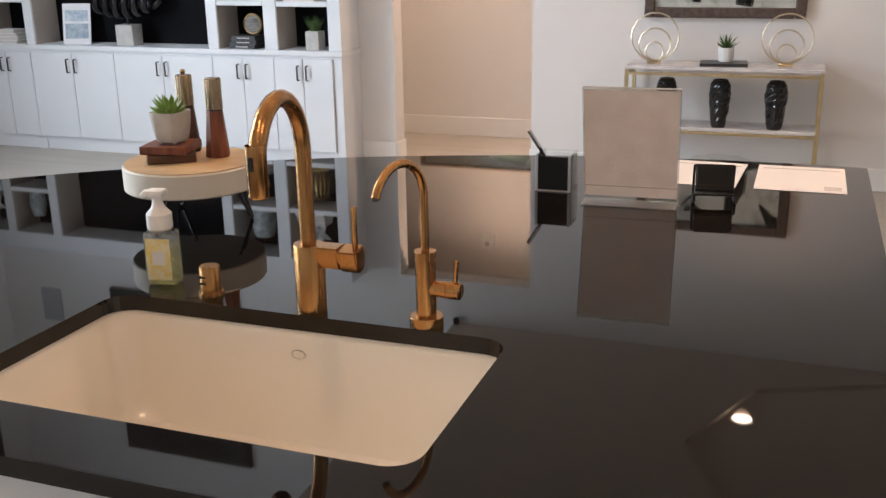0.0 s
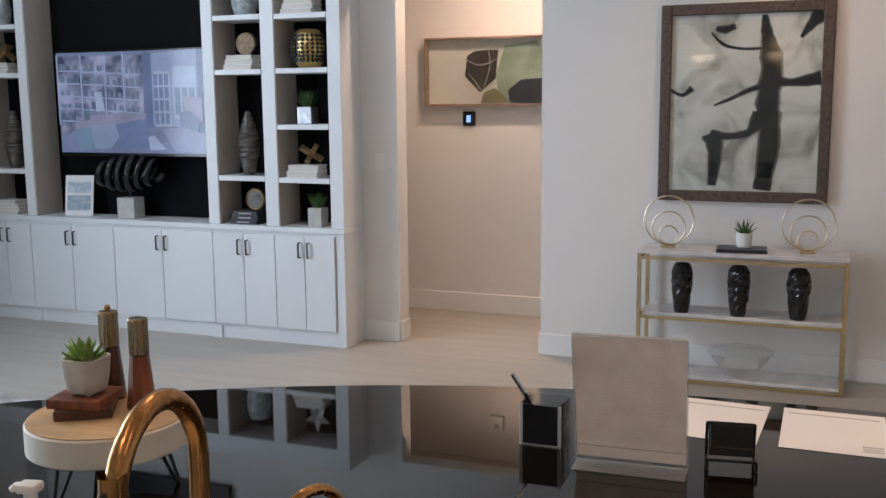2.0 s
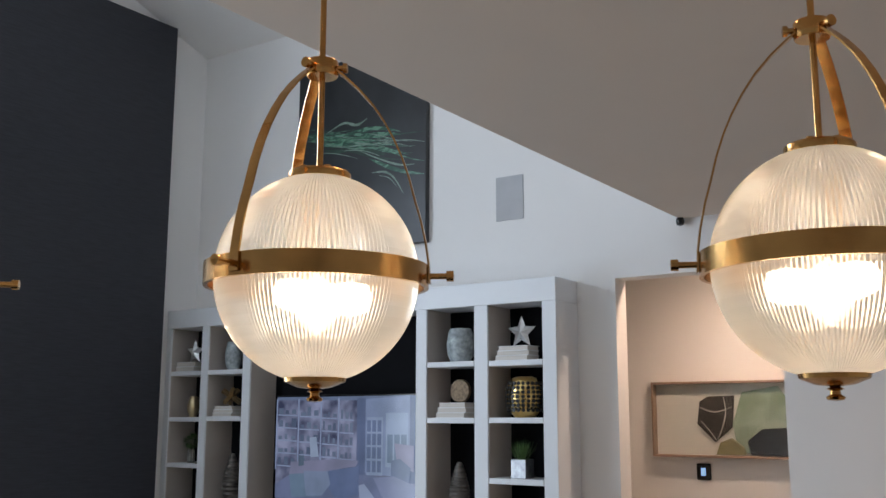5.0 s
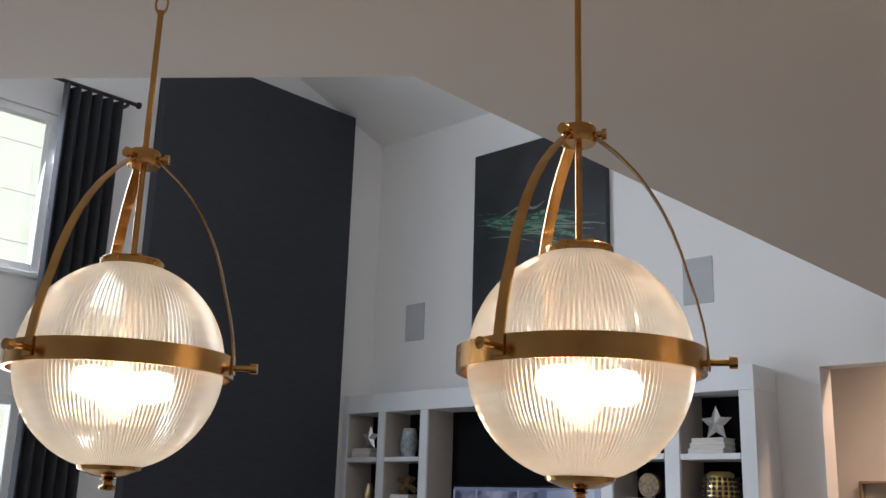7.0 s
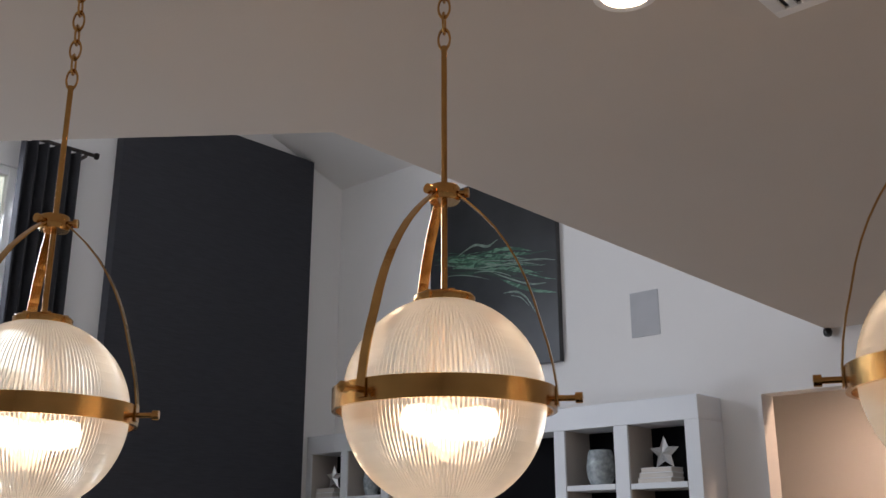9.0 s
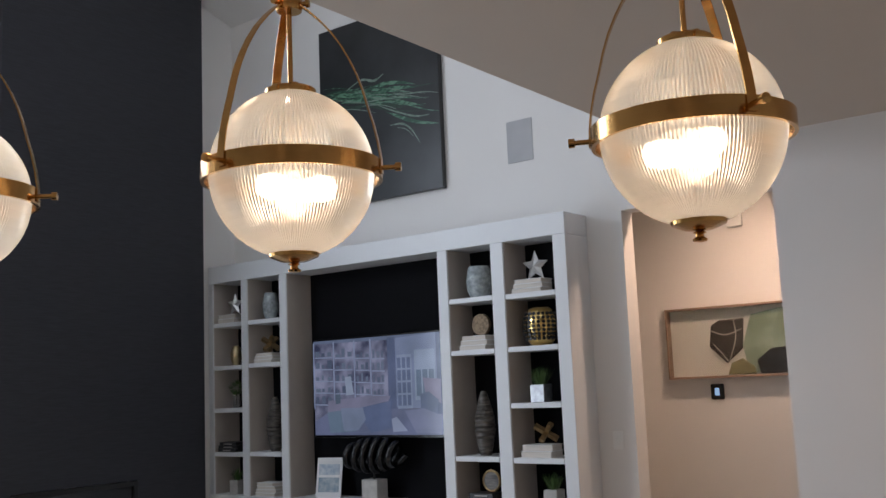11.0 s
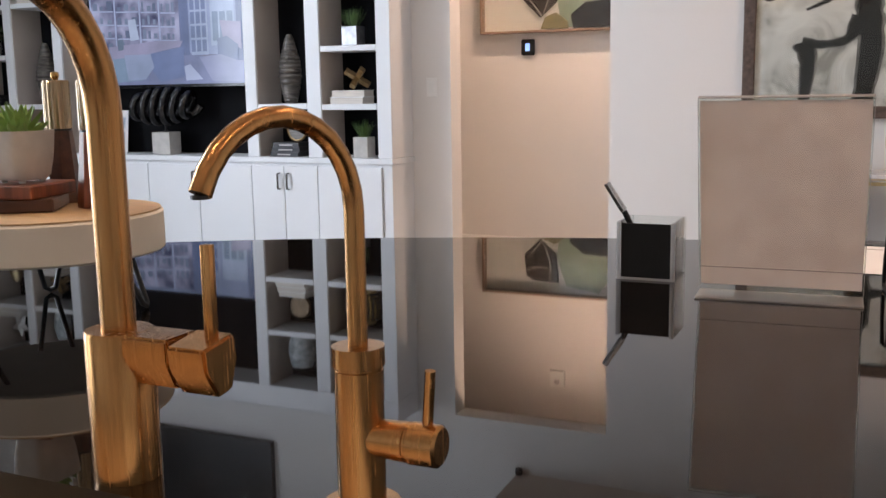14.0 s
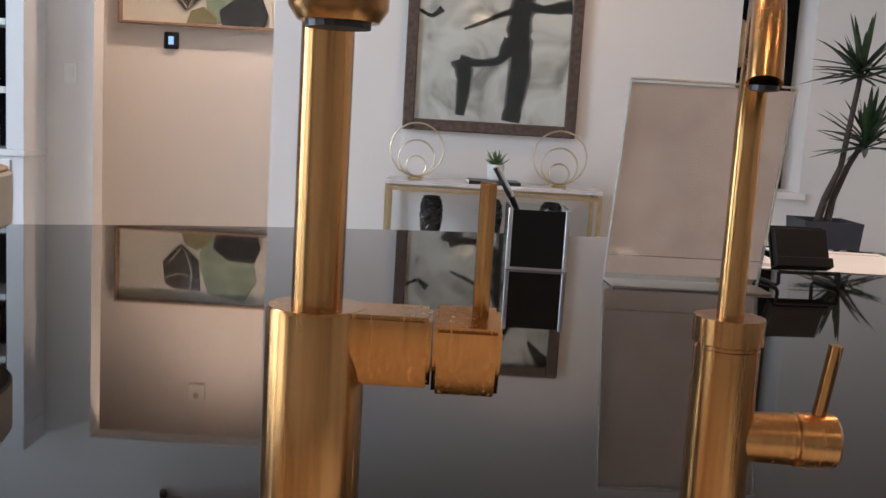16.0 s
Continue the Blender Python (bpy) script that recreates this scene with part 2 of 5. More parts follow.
def box(bm, x0, x1, y0, y1, z0, z1, bevel=0.0, seg=1):
    r = bmesh.ops.create_cube(bm, size=1.0, matrix=Matrix.Translation(((x0 + x1) / 2, (y0 + y1) / 2, (z0 + z1) / 2)) @ Matrix.Diagonal((x1 - x0, y1 - y0, z1 - z0, 1)))
    if bevel:
        edges = {e for v in r["verts"] for e in v.link_edges}
        bmesh.ops.bevel(bm, geom=list(edges), offset=bevel, segments=seg, affect="EDGES", profile=0.5)
    return bm


def boxes(*rows, bevel=0.0):
    bm = bmesh.new()
    for r in rows:
        box(bm, *r, bevel=bevel)
    return bm


def lathe(profile, seg=32, bm=None, at=(0, 0, 0), ribs=0, depth=0.0, m=None):
    """Turn (radius, height) pairs about the z axis."""
    bm = bm or bmesh.new()
    rings = []
    for r, z in profile:
        ring = []
        for k in range(seg):
            a = 2 * math.pi * k / seg
            rr = r * (1 + depth * (1 if ribs and k % 2 else 0))
            p = Vector((rr * math.cos(a), rr * math.sin(a), z))
            ring.append(bm.verts.new((m @ p if m else p) + Vector(at)))
        rings.append(ring)
    for a, b in zip(rings, rings[1:]):
        for k in range(seg):
            bm.faces.new((a[k], a[(k + 1) % seg], b[(k + 1) % seg], b[k]))
    if profile[0][0] > 1e-5:
        bm.faces.new(rings[0][::-1])
    if profile[-1][0] > 1e-5:
        bm.faces.new(rings[-1])
    bmesh.ops.remove_doubles(bm, verts=bm.verts, dist=1e-6)
    return bm


def tube(points, r, seg=12, bm=None, flat=None, cap=True):
    """A round bar through points; flat=(w, h) makes a strip instead; r may be a list of radii."""
    bm = bm or bmesh.new()
    pts = [Vector(p) for p in points]
    rings = []
    up = Vector((0, 0, 1))
    side = None
    for i, p in enumerate(pts):
        d = (pts[min(i + 1, len(pts) - 1)] - pts[max(i - 1, 0)]).normalized()
        if side is None:
            side = d.cross(up if abs(d.z) < 0.95 else Vector((1, 0, 0))).normalized()
        side = (side - d * side.dot(d)).normalized()
        nrm = side.cross(d).normalized()
        rad = r[i] if isinstance(r, (list, tuple)) else r
        if flat:
            ring = [bm.verts.new(p + side * sx * flat[0] / 2 + nrm * sy * flat[1] / 2) for sx, sy in ((-1, -1), (1, -1), (1, 1), (-1, 1))]
        else:
            ring = [bm.verts.new(p + rad * (side * math.cos(2 * math.pi * k / seg) + nrm * math.sin(2 * math.pi * k / seg))) for k in range(seg)]
        rings.append(ring)
    n = len(rings[0])
    for a, b in zip(rings, rings[1:]):
        for k in range(n):
            bm.faces.new((a[k], a[(k + 1) % n], b[(k + 1) % n], b[k]))
    if cap:
        bm.faces.new(rings[0][::-1])
        bm.faces.new(rings[-1])
    return bm


def torus(R, r, seg=48, sub=8, m=None, bm=None):
    bm = bm or bmesh.new()
    m = m or Matrix()
    rings = []
    for i in range(seg):
        a = 2 * math.pi * i / seg
        rings.append([bm.verts.new(m @ Vector(((R + r * math.cos(b)) * math.cos(a), (R + r * math.cos(b)) * math.sin(a), r * math.sin(b)))) for b in (2 * math.pi * k / sub for k in range(sub))])
    for i in range(seg):
        a, b = rings[i], rings[(i + 1) % seg]
        for k in range(sub):
            bm.faces.new((a[k], a[(k + 1) % sub], b[(k + 1) % sub], b[k]))
    return bm


def slab(outline, z0, z1, bevel=0.0):
    """A flat solid from an outline in plan."""
    bm = bmesh.new()
    f = bm.faces.new([bm.verts.new((x, y, z0)) for x, y in outline])
    r = bmesh.ops.extrude_face_region(bm, geom=[f])
    bmesh.ops.translate(bm, verts=[v for v in r["geom"] if isinstance(v, bmesh.types.BMVert)], vec=(0, 0, z1 - z0))
    if bevel:
        bmesh.ops.bevel(bm, geom=[e for e in bm.edges if abs(e.verts[0].co.z - e.verts[1].co.z) < 1e-6], offset=bevel, segments=2, affect="EDGES")
    return bm


def wall_with_holes(axis, p0, p1, a0, a1, z0, z1, holes):
    """A wall as one mesh; axis 'x' runs along x between y=p0 and p1. holes: (a0, a1, z0, z1)."""
    bm = bmesh.new()
    cuts = sorted({a0, a1, *(h[0] for h in holes), *(h[1] for h in holes)})
    for c0, c1 in zip(cuts, cuts[1:]):
        mine = sorted((h[2], h[3]) for h in holes if h[0] <= c0 and h[1] >= c1)
        z = z0
        for h0, h1 in mine + [(z1, z1)]:
            if h0 > z:
                if axis == "x":
                    box(bm, c0, c1, p0, p1, z, h0)
                else:
                    box(bm, p0, p1, c0, c1, z, h0)
            z = h1
    bmesh.ops.remove_doubles(bm, verts=bm.verts, dist=1e-5)
    return bm


def structure(name, bm, material, label="", smooth=False):
    return tagged(part(name, bm, material, None, label, smooth), label, "", "", "structure")


# ---- structure ----
CEIL = 3.01
HALL = (-2.376, -1.39, 0.0, 2.685)
NICHE = (1.15, 1.56, 0.80, 2.45)
structure("floor", boxes((-6.45, 3.4, -3.2, 7.4, -0.12, 0.0)), M_FLOOR, "pale greige oak floor")
structure("wall_north", wall_with_holes("x", 6.08, 6.23, -6.45, 3.35, 0, 5.2, [HALL, NICHE]), M_WALL, "white painted wall with a hall opening")
structure("wall_hall", boxes((-3.6, 0.4, 7.15, 7.30, 0, 3.2)), M_WALL, "warm white hall wall")
structure("wall_hall_end", boxes((-3.75, -3.6, 6.23, 7.30, 0, 3.2), (0.4, 0.55, 6.23, 7.30, 0, 3.2)), M_WALL)
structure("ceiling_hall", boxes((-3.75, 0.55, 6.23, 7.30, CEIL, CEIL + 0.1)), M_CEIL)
WINDOWS = [(1.0, 3.2, 0.45, 2.43), (1.0, 3.2, 3.2, 4.28), (-1.6, 0.3, 0.45, 2.43)]
structure("wall_west", wall_with_holes("y", -6.30, -6.15, -3.2, 6.23, 0, 6.6, WINDOWS), M_WALL, "white wall with tall windows")
structure("wall_east", boxes((3.2, 3.35, -3.2, 6.08, 0, 3.3)), M_WALL)
structure("wall_south", boxes((-6.15, 3.2, -3.2, -3.05, 0, 5.2)), M_WALL)
structure("wall_niche", boxes((1.13, 1.15, 6.23, 6.40, 0.78, 2.47), (1.56, 1.58, 6.23, 6.40, 0.78, 2.47), (1.15, 1.56, 6.23, 6.40, 0.78, 0.80), (1.15, 1.56, 6.23, 6.40, 2.45, 2.47)), M_WALL)
structure("niche_back", boxes((1.13, 1.58, 6.40, 6.42, 0.78, 2.47)), M_BLACKWALL, "black niche back panel")
structure("niche_sill", boxes((1.12, 1.59, 6.055, 6.079, 0.76, 0.80), bevel=0.004), M_TRIM)

# kitchen ceiling with its octagonal tray
EDGE = [(-1.90, 2.334), (-1.95, 6.08)]
bm = bmesh.new()
outer = [EDGE[0], EDGE[1], (3.2, 6.08), (3.2, -3.05), (-6.15, -3.05), (-6.15, -1.11)]
TRAY = [(1.01 + 1.15 * math.cos(math.pi * k / 4), 4.77 + 1.15 * math.sin(math.pi * k / 4)) for k in range(8)]
for ring in (outer, TRAY):
    vs = [bm.verts.new((x, y, CEIL)) for x, y in ring]
    for a, b in zip(vs, vs[1:] + vs[:1]):
        bm.edges.new((a, b))
bmesh.ops.triangle_fill(bm, edges=bm.edges[:], use_beauty=True)
base_tray = [bm.verts.new((x, y, CEIL)) for x, y in TRAY]
top_tray = [bm.verts.new((x, y, CEIL + 0.03)) for x, y in TRAY]
for k in range(8):
    bm.faces.new((base_tray[k], base_tray[(k + 1) % 8], top_tray[(k + 1) % 8], top_tray[k]))
bm.faces.new(top_tray)
bmesh.ops.remove_doubles(bm, verts=bm.verts, dist=1e-5)
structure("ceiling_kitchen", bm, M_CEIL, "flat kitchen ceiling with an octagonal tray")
# upstand between the flat ceiling and the vault
bm = bmesh.new()
rim = [(-6.15, -1.11), EDGE[0], EDGE[1]]
lo = [bm.verts.new((x, y, CEIL)) for x, y in rim]
hi = [bm.verts.new((x, y, 6.6)) for x, y in rim]
for k in range(2):
    bm.faces.new((lo[k], lo[k + 1], hi[k + 1], hi[k]))
structure("wall_upstand", bm, M_WALL)
bm = bmesh.new()
ys = [(6.23, 4.849), (2.0, 6.287), (-3.2, 4.5)]
a = [bm.verts.new((-6.30, y, z)) for y, z in ys]
b = [bm.verts.new((-1.5, y, z)) for y, z in ys]
for k in range(2):
    bm.faces.new((a[k], a[k + 1], b[k + 1], b[k]))
structure("ceiling_vault", bm, M_WALL, "white vaulted living room ceiling")

# chimney breast and fireplace
structure("chimney_breast", wall_with_holes("y", -6.148, -6.05, 3.88, 5.665, 0, 5.02, [(4.0, 5.02, 0.28, 0.99)]), M_GRASSCLOTH, "charcoal grasscloth chimney breast")
fire = thing("fireplace", "black linear gas fireplace with glass front in chimney breast", "fireplace", -6.05, 4.51, 0.28)
part("frame", boxes((-0.02, 0.012, -0.508, -0.47, 0.002, 0.708), (-0.02, 0.012, 0.47, 0.508, 0.002, 0.708), (-0.02, 0.012, -0.47, 0.47, 0.002, 0.04), (-0.02, 0.012, -0.47, 0.47, 0.67, 0.708), bevel=0.003), M_BLACKMETAL, fire)
part("glass", boxes((-0.012, -0.006, -0.47, 0.47, 0.04, 0.67)), M_GLASSDARK, fire)

# baseboards
for name, r in (("baseboard", (-1.39, 1.12, 6.065, 6.079, 0, 0.14)), ("baseboard", (1.12, 3.2, 6.065, 6.079, 0, 0.14)), ("baseboard", (-2.634, -2.376, 6.065, 6.079, 0, 0.14)),
                ("baseboard", (-3.6, 0.4, 7.135, 7.149, 0, 0.15)), ("baseboard", (-2.376, -2.362, 6.08, 6.23, 0, 0.14)), ("baseboard", (-1.404, -1.39, 6.08, 6.23, 0, 0.14))):
    structure(name, boxes(r, bevel=0.004), M_TRIM, "white baseboard")

# windows and outside
for k, (y0, y1, z0, z1) in enumerate(WINDOWS):
    w = thing("window_%d" % (k + 1), "white framed window on the west wall", "window", -6.2, y0, z0, kind="structure")
    d, h = y1 - y0, z1 - z0
    part("window_frame", boxes((-0.04, 0.03, 0, 0.06, 0, h), (-0.04, 0.03, d - 0.06, d, 0, h), (-0.04, 0.03, 0.06, d - 0.06, 0, 0.06), (-0.04, 0.03, 0.06, d - 0.06, h - 0.06, h), (-0.035, 0.025, d / 2 - 0.025, d / 2 + 0.025, 0.06, h - 0.06), bevel=0.005), M_TRIM, w)
    part("window_sill", boxes((-0.02, 0.075, -0.03, d + 0.03, -0.035, -0.002), bevel=0.004), M_TRIM, w)
    for y in (0.06, d / 2 + 0.025):
        p = part("pane", boxes((-0.006, 0.0, y, y + d / 2 - 0.085, 0.06, h - 0.06)), M_GLASS, w)
        p.visible_shadow = False
structure("ground", boxes((-200, 200, -200, 200, -0.5, -0.3)), mat("lawn", (0.07, 0.12, 0.03), 0.9, var=0.4, scale=0.8, bump=0.5, bump_scale=20), "green lawn")
structure("patio", boxes((-10.5, -6.5, -4, 8, -0.29, -0.05)), M_CONCRETE)
# made-up sunlit wall, tall enough to hide the sky and brighten the panes
house = thing("window_backdrop", "added pale sunlit backdrop that brightens the window view", "house", -17, 2, -0.3)
M_BACKDROP = mat("mint_backdrop", (0.70, 0.86, 0.86), 0.7, var=0.04, scale=3, bump=0.2)
part("wall", boxes((-6, 0, -12, 14, 0, 12.0)), M_BACKDROP, house)
for k in range(13):
    part("backdrop_board", boxes((0.001, 0.025, -12, 14, 0.1 + 0.9 * k, 0.985 + 0.9 * k)), M_BACKDROP, house)
part("backdrop_cap", boxes((-6.6, 0.6, -12.5, 14.5, 12.0, 12.3)), M_BOOKDARK, house)

# ---- kitchen island ----
cx, cy, R = 0.30, -0.53, 3.0
arc = [(cx + R * math.sin(a), cy + R * math.cos(a)) for a in (radians(3.6 - 1.5 * k) for k in range(36))]
TOP = arc + [(arc[-1][0] - 0.28, arc[-1][1] - 0.62), (-1.75, 0.517), (0.49, 0.517)]
SINK = (-0.81, -0.080, 0.64, 1.053)


def rounded(x0, x1, y0, y1, r, n=6):
    pts = []
    for px, py, s in ((x1 - r, y1 - r, 0), (x0 + r, y1 - r, 1), (x0 + r, y0 + r, 2), (x1 - r, y0 + r, 3)):
        pts += [(px + r * math.cos((s + k / n) * math.pi / 2), py + r * math.sin((s + k / n) * math.pi / 2)) for k in range(n + 1)]
    return pts


def ring_slab(outer, inner, z0, z1):
    bm = bmesh.new()
    loops = []
    for ring in (outer, inner):
        vs = [bm.verts.new((x, y, z1)) for x, y in ring]
        loops.append(vs)
        for p, q in zip(vs, vs[1:] + vs[:1]):
            bm.edges.new((p, q))
    bmesh.ops.triangle_fill(bm, edges=bm.edges[:], use_beauty=True)
    faces = bm.faces[:]
    r = bmesh.ops.extrude_face_region(bm, geom=faces)
    bmesh.ops.translate(bm, verts=[v for v in r["geom"] if isinstance(v, bmesh.types.BMVert)], vec=(0, 0, z0 - z1))
    bmesh.ops.delete(bm, geom=[f for f in bm.faces if not f.is_valid], context="FACES")
    return bm


island = thing("kitchen_island", "black quartz topped island with a curved bar side", "island")
part("countertop", ring_slab(TOP, rounded(*SINK, 0.045), 0.886, 0.914), M_COUNTER, island, "polished black quartz top")
inner = [(0.30 + 2.66 * math.sin(a), -0.53 + 2.66 * math.cos(a)) for a in (radians(3.0 - 2.0 * k) for k in range(26))]
part("body", ring_slab(inner + [(-1.72, 0.54), (0.44, 0.54)], rounded(-0.835, -0.054, 0.61, 1.078, 0.05), 0.0, 0.885), M_CAB, island)
sink = thing("undermount_sink", "white fireclay undermount sink in the island", "sink", 0, 0, 0)
bm = bmesh.new()
rings = []
for inset, z, rr in ((-0.018, 0.884, 0.055), (0.0, 0.884, 0.05), (0.006, 0.872, 0.05), (0.012, 0.72, 0.055), (0.03, 0.685, 0.07), (0.07, 0.675, 0.05)):
    rings.append([bm.verts.new((x, y, z)) for x, y in rounded(SINK[0] - 0.004 + inset, SINK[1] + 0.004 - inset, SINK[2] - 0.004 + inset, SINK[3] + 0.004 - inset, rr)])
for p, q in zip(rings, rings[1:]):
    for k in range(len(p)):
        bm.faces.new((p[k], p[(k + 1) % len(p)], q[(k + 1) % len(p)], q[k]))
bm.faces.new(rings[-1])
part("basin", bm, M_SINK, sink, smooth=True)
part("overflow", torus(0.0125, 0.0014, 28, 6, Matrix.Translation((-0.447, 1.0435, 0.846)) @ Matrix.Rotation(radians(90), 4, "X") @ Matrix.Diagonal((1, 0.62, 1, 1))), M_SILVER, sink, "thin oval chrome overflow ring", True)
part("overflow_cap", lathe([(0.0, 0.0016), (0.0122, 0.0012), (0.0124, 0.0)], 24, m=Matrix.Translation((-0.447, 1.0445, 0.846)) @ Matrix.Rotation(radians(90), 4, "X") @ Matrix.Diagonal((1, 0.62, 1, 1))), M_SINK, sink)


# ---- taps ----
def kitchen_tap():
    t = thing("kitchen_tap", "brushed gold pull-down kitchen tap by the sink", "tap", -0.439, 1.087, 0.914)
    part("base", lathe([(0.0258, 0.0), (0.0258, 0.114), (0.0248, 0.116), (0.0, 0.116)], 40), M_GOLD, t, smooth=True)
    sx, sy = 0.028, -0.192
    L = math.hypot(sx, sy)
    ux, uy = sx / L, sy / L
    r = L / 2
    top = 0.384 - r - 0.013
    pts = [(0, 0, 0.11), (0, 0, 0.2), (0, 0, top)]
    for k in range(1, 17):
        a = math.pi * k / 16
        d = r - r * math.cos(a)
        pts.append((ux * d, uy * d, top + r * math.sin(a)))
    part("neck", tube(pts, 0.0132, 24), M_GOLD, t, smooth=True)
    head = part("spray_head", lathe([(0.0, 0.243), (0.0125, 0.243), (0.0152, 0.247), (0.0158, 0.32), (0.0150, top - 0.002), (0.0, top)], 28, at=(sx, sy, 0)), M_GOLD, t, smooth=True)
    part("button", box(bmesh.new(), sx - 0.004, sx + 0.004, sy - 0.018, sy - 0.012, 0.285, 0.305, 0.001), M_BLACKMETAL, head, "black spray button")
    part("nozzle", lathe([(0.0, 0.241), (0.010, 0.241), (0.0102, 0.2445)], 20, at=(sx, sy, 0)), M_BLACKMETAL, head, "dark spray nozzle")
    def block(x0, x1, w, z0, z1, twist=0.0):
        """A bar along x with a flat top, upright sides and chamfered underside."""
        prof = [(-w, z1), (w, z1), (w, z0 + 0.55 * (z1 - z0)), (0.45 * w, z0), (-0.45 * w, z0), (-w, z0 + 0.55 * (z1 - z0))]
        bm = bmesh.new()
        rows = [[bm.verts.new((x, y, z)) for y, z in prof] for x in (x0, x1)]
        bm.faces.new(rows[0])
        bm.faces.new(rows[1][::-1])
        for k in range(6):
            bm.faces.new((rows[0][k], rows[0][(k + 1) % 6], rows[1][(k + 1) % 6], rows[1][k]))
        bmesh.ops.bevel(bm, geom=bm.edges[:], offset=0.0022, segments=2, affect="EDGES")
        if twist:
            bmesh.ops.rotate(bm, verts=bm.verts, cent=(0, 0, (z0 + z1) / 2), matrix=Matrix.Rotation(radians(twist), 3, "X"))
        return bm
    part("arm", block(0.008, 0.0600, 0.0180, 0.0770, 0.1158), M_GOLD, t, smooth=True)
    part("valve", block(0.0608, 0.0950, 0.0188, 0.0745, 0.1150, 8), M_GOLD, t, smooth=True)
    part("lever", box(bmesh.new(), 0.080, 0.0885, -0.001, 0.006, 0.112, 0.184, 0.0012, 2), M_GOLD, t, smooth=True)
    return t


def filter_tap():
    t = thing("filter_tap", "slim brushed gold drinking water tap", "tap", -0.229, 1.081, 0.914)
    part("flange", lathe([(0.0, 0.0), (0.0275, 0.0), (0.0275, 0.014), (0.026, 0.0155), (0.0, 0.0155)], 36), M_GOLD, t, smooth=True)
    part("base", lathe([(0.0165, 0.015), (0.0165, 0.108), (0.0158, 0.1085), (0.0158, 0.11), (0.0178, 0.111), (0.0178, 0.124), (0.0, 0.124)], 32), M_GOLD, t, smooth=True)
    sx, sy = -0.03, -0.115
    L = math.hypot(sx, sy)
    ux, uy = sx / L, sy / L
    r = 0.062
    top = 0.276 - r
    pts = [(0, 0, 0.12), (0, 0, 0.17), (0, 0, top)]
    for k in range(1, 14):
        a = radians(160) * k / 13
        d = r - r * math.cos(a)
        pts.append((ux * d, uy * d, top + r * math.sin(a)))
    part("spout", tube(pts, 0.0068, 16), M_GOLD, t, smooth=True)
    part("nozzle", lathe([(0.0, -0.0030), (0.0055, -0.0026), (0.0055, -0.0006), (0.0, -0.0004)], 14, at=pts[-1]), M_BLACKMETAL, t, "dark spout mouth")
    part("valve", lathe([(0.0, 0.01), (0.0125, 0.01), (0.0135, 0.036), (0.0128, 0.0365), (0.0128, 0.038), (0.0142, 0.039), (0.0142, 0.058), (0.012, 0.06), (0.0, 0.06)], 28, m=Matrix.Translation((0, 0, 0.062)) @ Matrix.Rotation(radians(90), 4, "Y")), M_GOLD, t, smooth=True)
    part("lever", tube([(0.050, 0.0, 0.074), (0.054, -0.003, 0.113)], 0.0036, 12), M_GOLD, t, smooth=True)
    return t


kitchen_tap()
filter_tap()
ag = thing("air_gap", "brushed gold cylindrical air gap cap on the counter", "tap fitting", -0.645, 1.10, 0.914)
part("collar", lathe([(0.0, 0.0), (0.023, 0.0), (0.0225, 0.006), (0.0, 0.006)], 28), M_GOLD, ag, smooth=True)
part("cap", lathe([(0.0185, 0.006), (0.0185, 0.05), (0.017, 0.053), (0.0, 0.053)], 28), M_GOLD, ag, smooth=True)
part("slot", boxes((-0.012, 0.002, -0.0192, -0.018, 0.022, 0.026), (-0.012, 0.002, -0.0192, -0.018, 0.034, 0.038)), M_BLACKMETAL, ag)

soap = thing("soap_bottle", "foaming hand soap bottle with white pump and yellow label", "soap bottle", -0.758, 1.125, 0.914, 12)
soap.scale = (1.08, 1.08, 1.09)
part("bottle", box(bmesh.new(), -0.026, 0.026, -0.019, 0.019, 0.0, 0.093, 0.006, 2), M_BOTTLE, soap, "clear plastic bottle", True)
part("liquid", box(bmesh.new(), -0.0245, 0.0245, -0.0175, 0.0175, 0.0015, 0.07, 0.005, 2), M_SOAP, soap, "pale yellow soap")
lab = part("label_sheet", boxes((-0.021, 0.021, -0.0198, -0.0193, 0.012, 0.083)), mat("yellow_label", (0.82, 0.79, 0.62), 0.5, scale=75, second=(0.80, 0.60, 0.10)), soap)
part("label_panel", boxes((-0.011, 0.011, -0.0203, -0.0199, 0.038, 0.062)), M_PAPER, soap)
part("neck", lathe([(0.017, 0.093), (0.021, 0.098), (0.021, 0.122), (0.012, 0.132), (0.009, 0.14), (0.009, 0.15), (0.0, 0.15)], 28), M_WHITE, soap, smooth=True)
part("pump_head", box(bmesh.new(), -0.016, 0.015, -0.013, 0.013, 0.149, 0.163, 0.005, 2), M_WHITE, soap, smooth=True)
part("spout", tube([(-0.008, 0, 0.157), (-0.020, 0, 0.156), (-0.027, 0, 0.151)], [0.0062, 0.0056, 0.0046], 14), M_WHITE, soap, smooth=True)
part("shoulder", lathe([(0.024, 0.0925), (0.021, 0.0965), (0.0175, 0.099)], 28), M_GLASS, soap, "clear shoulder", True)

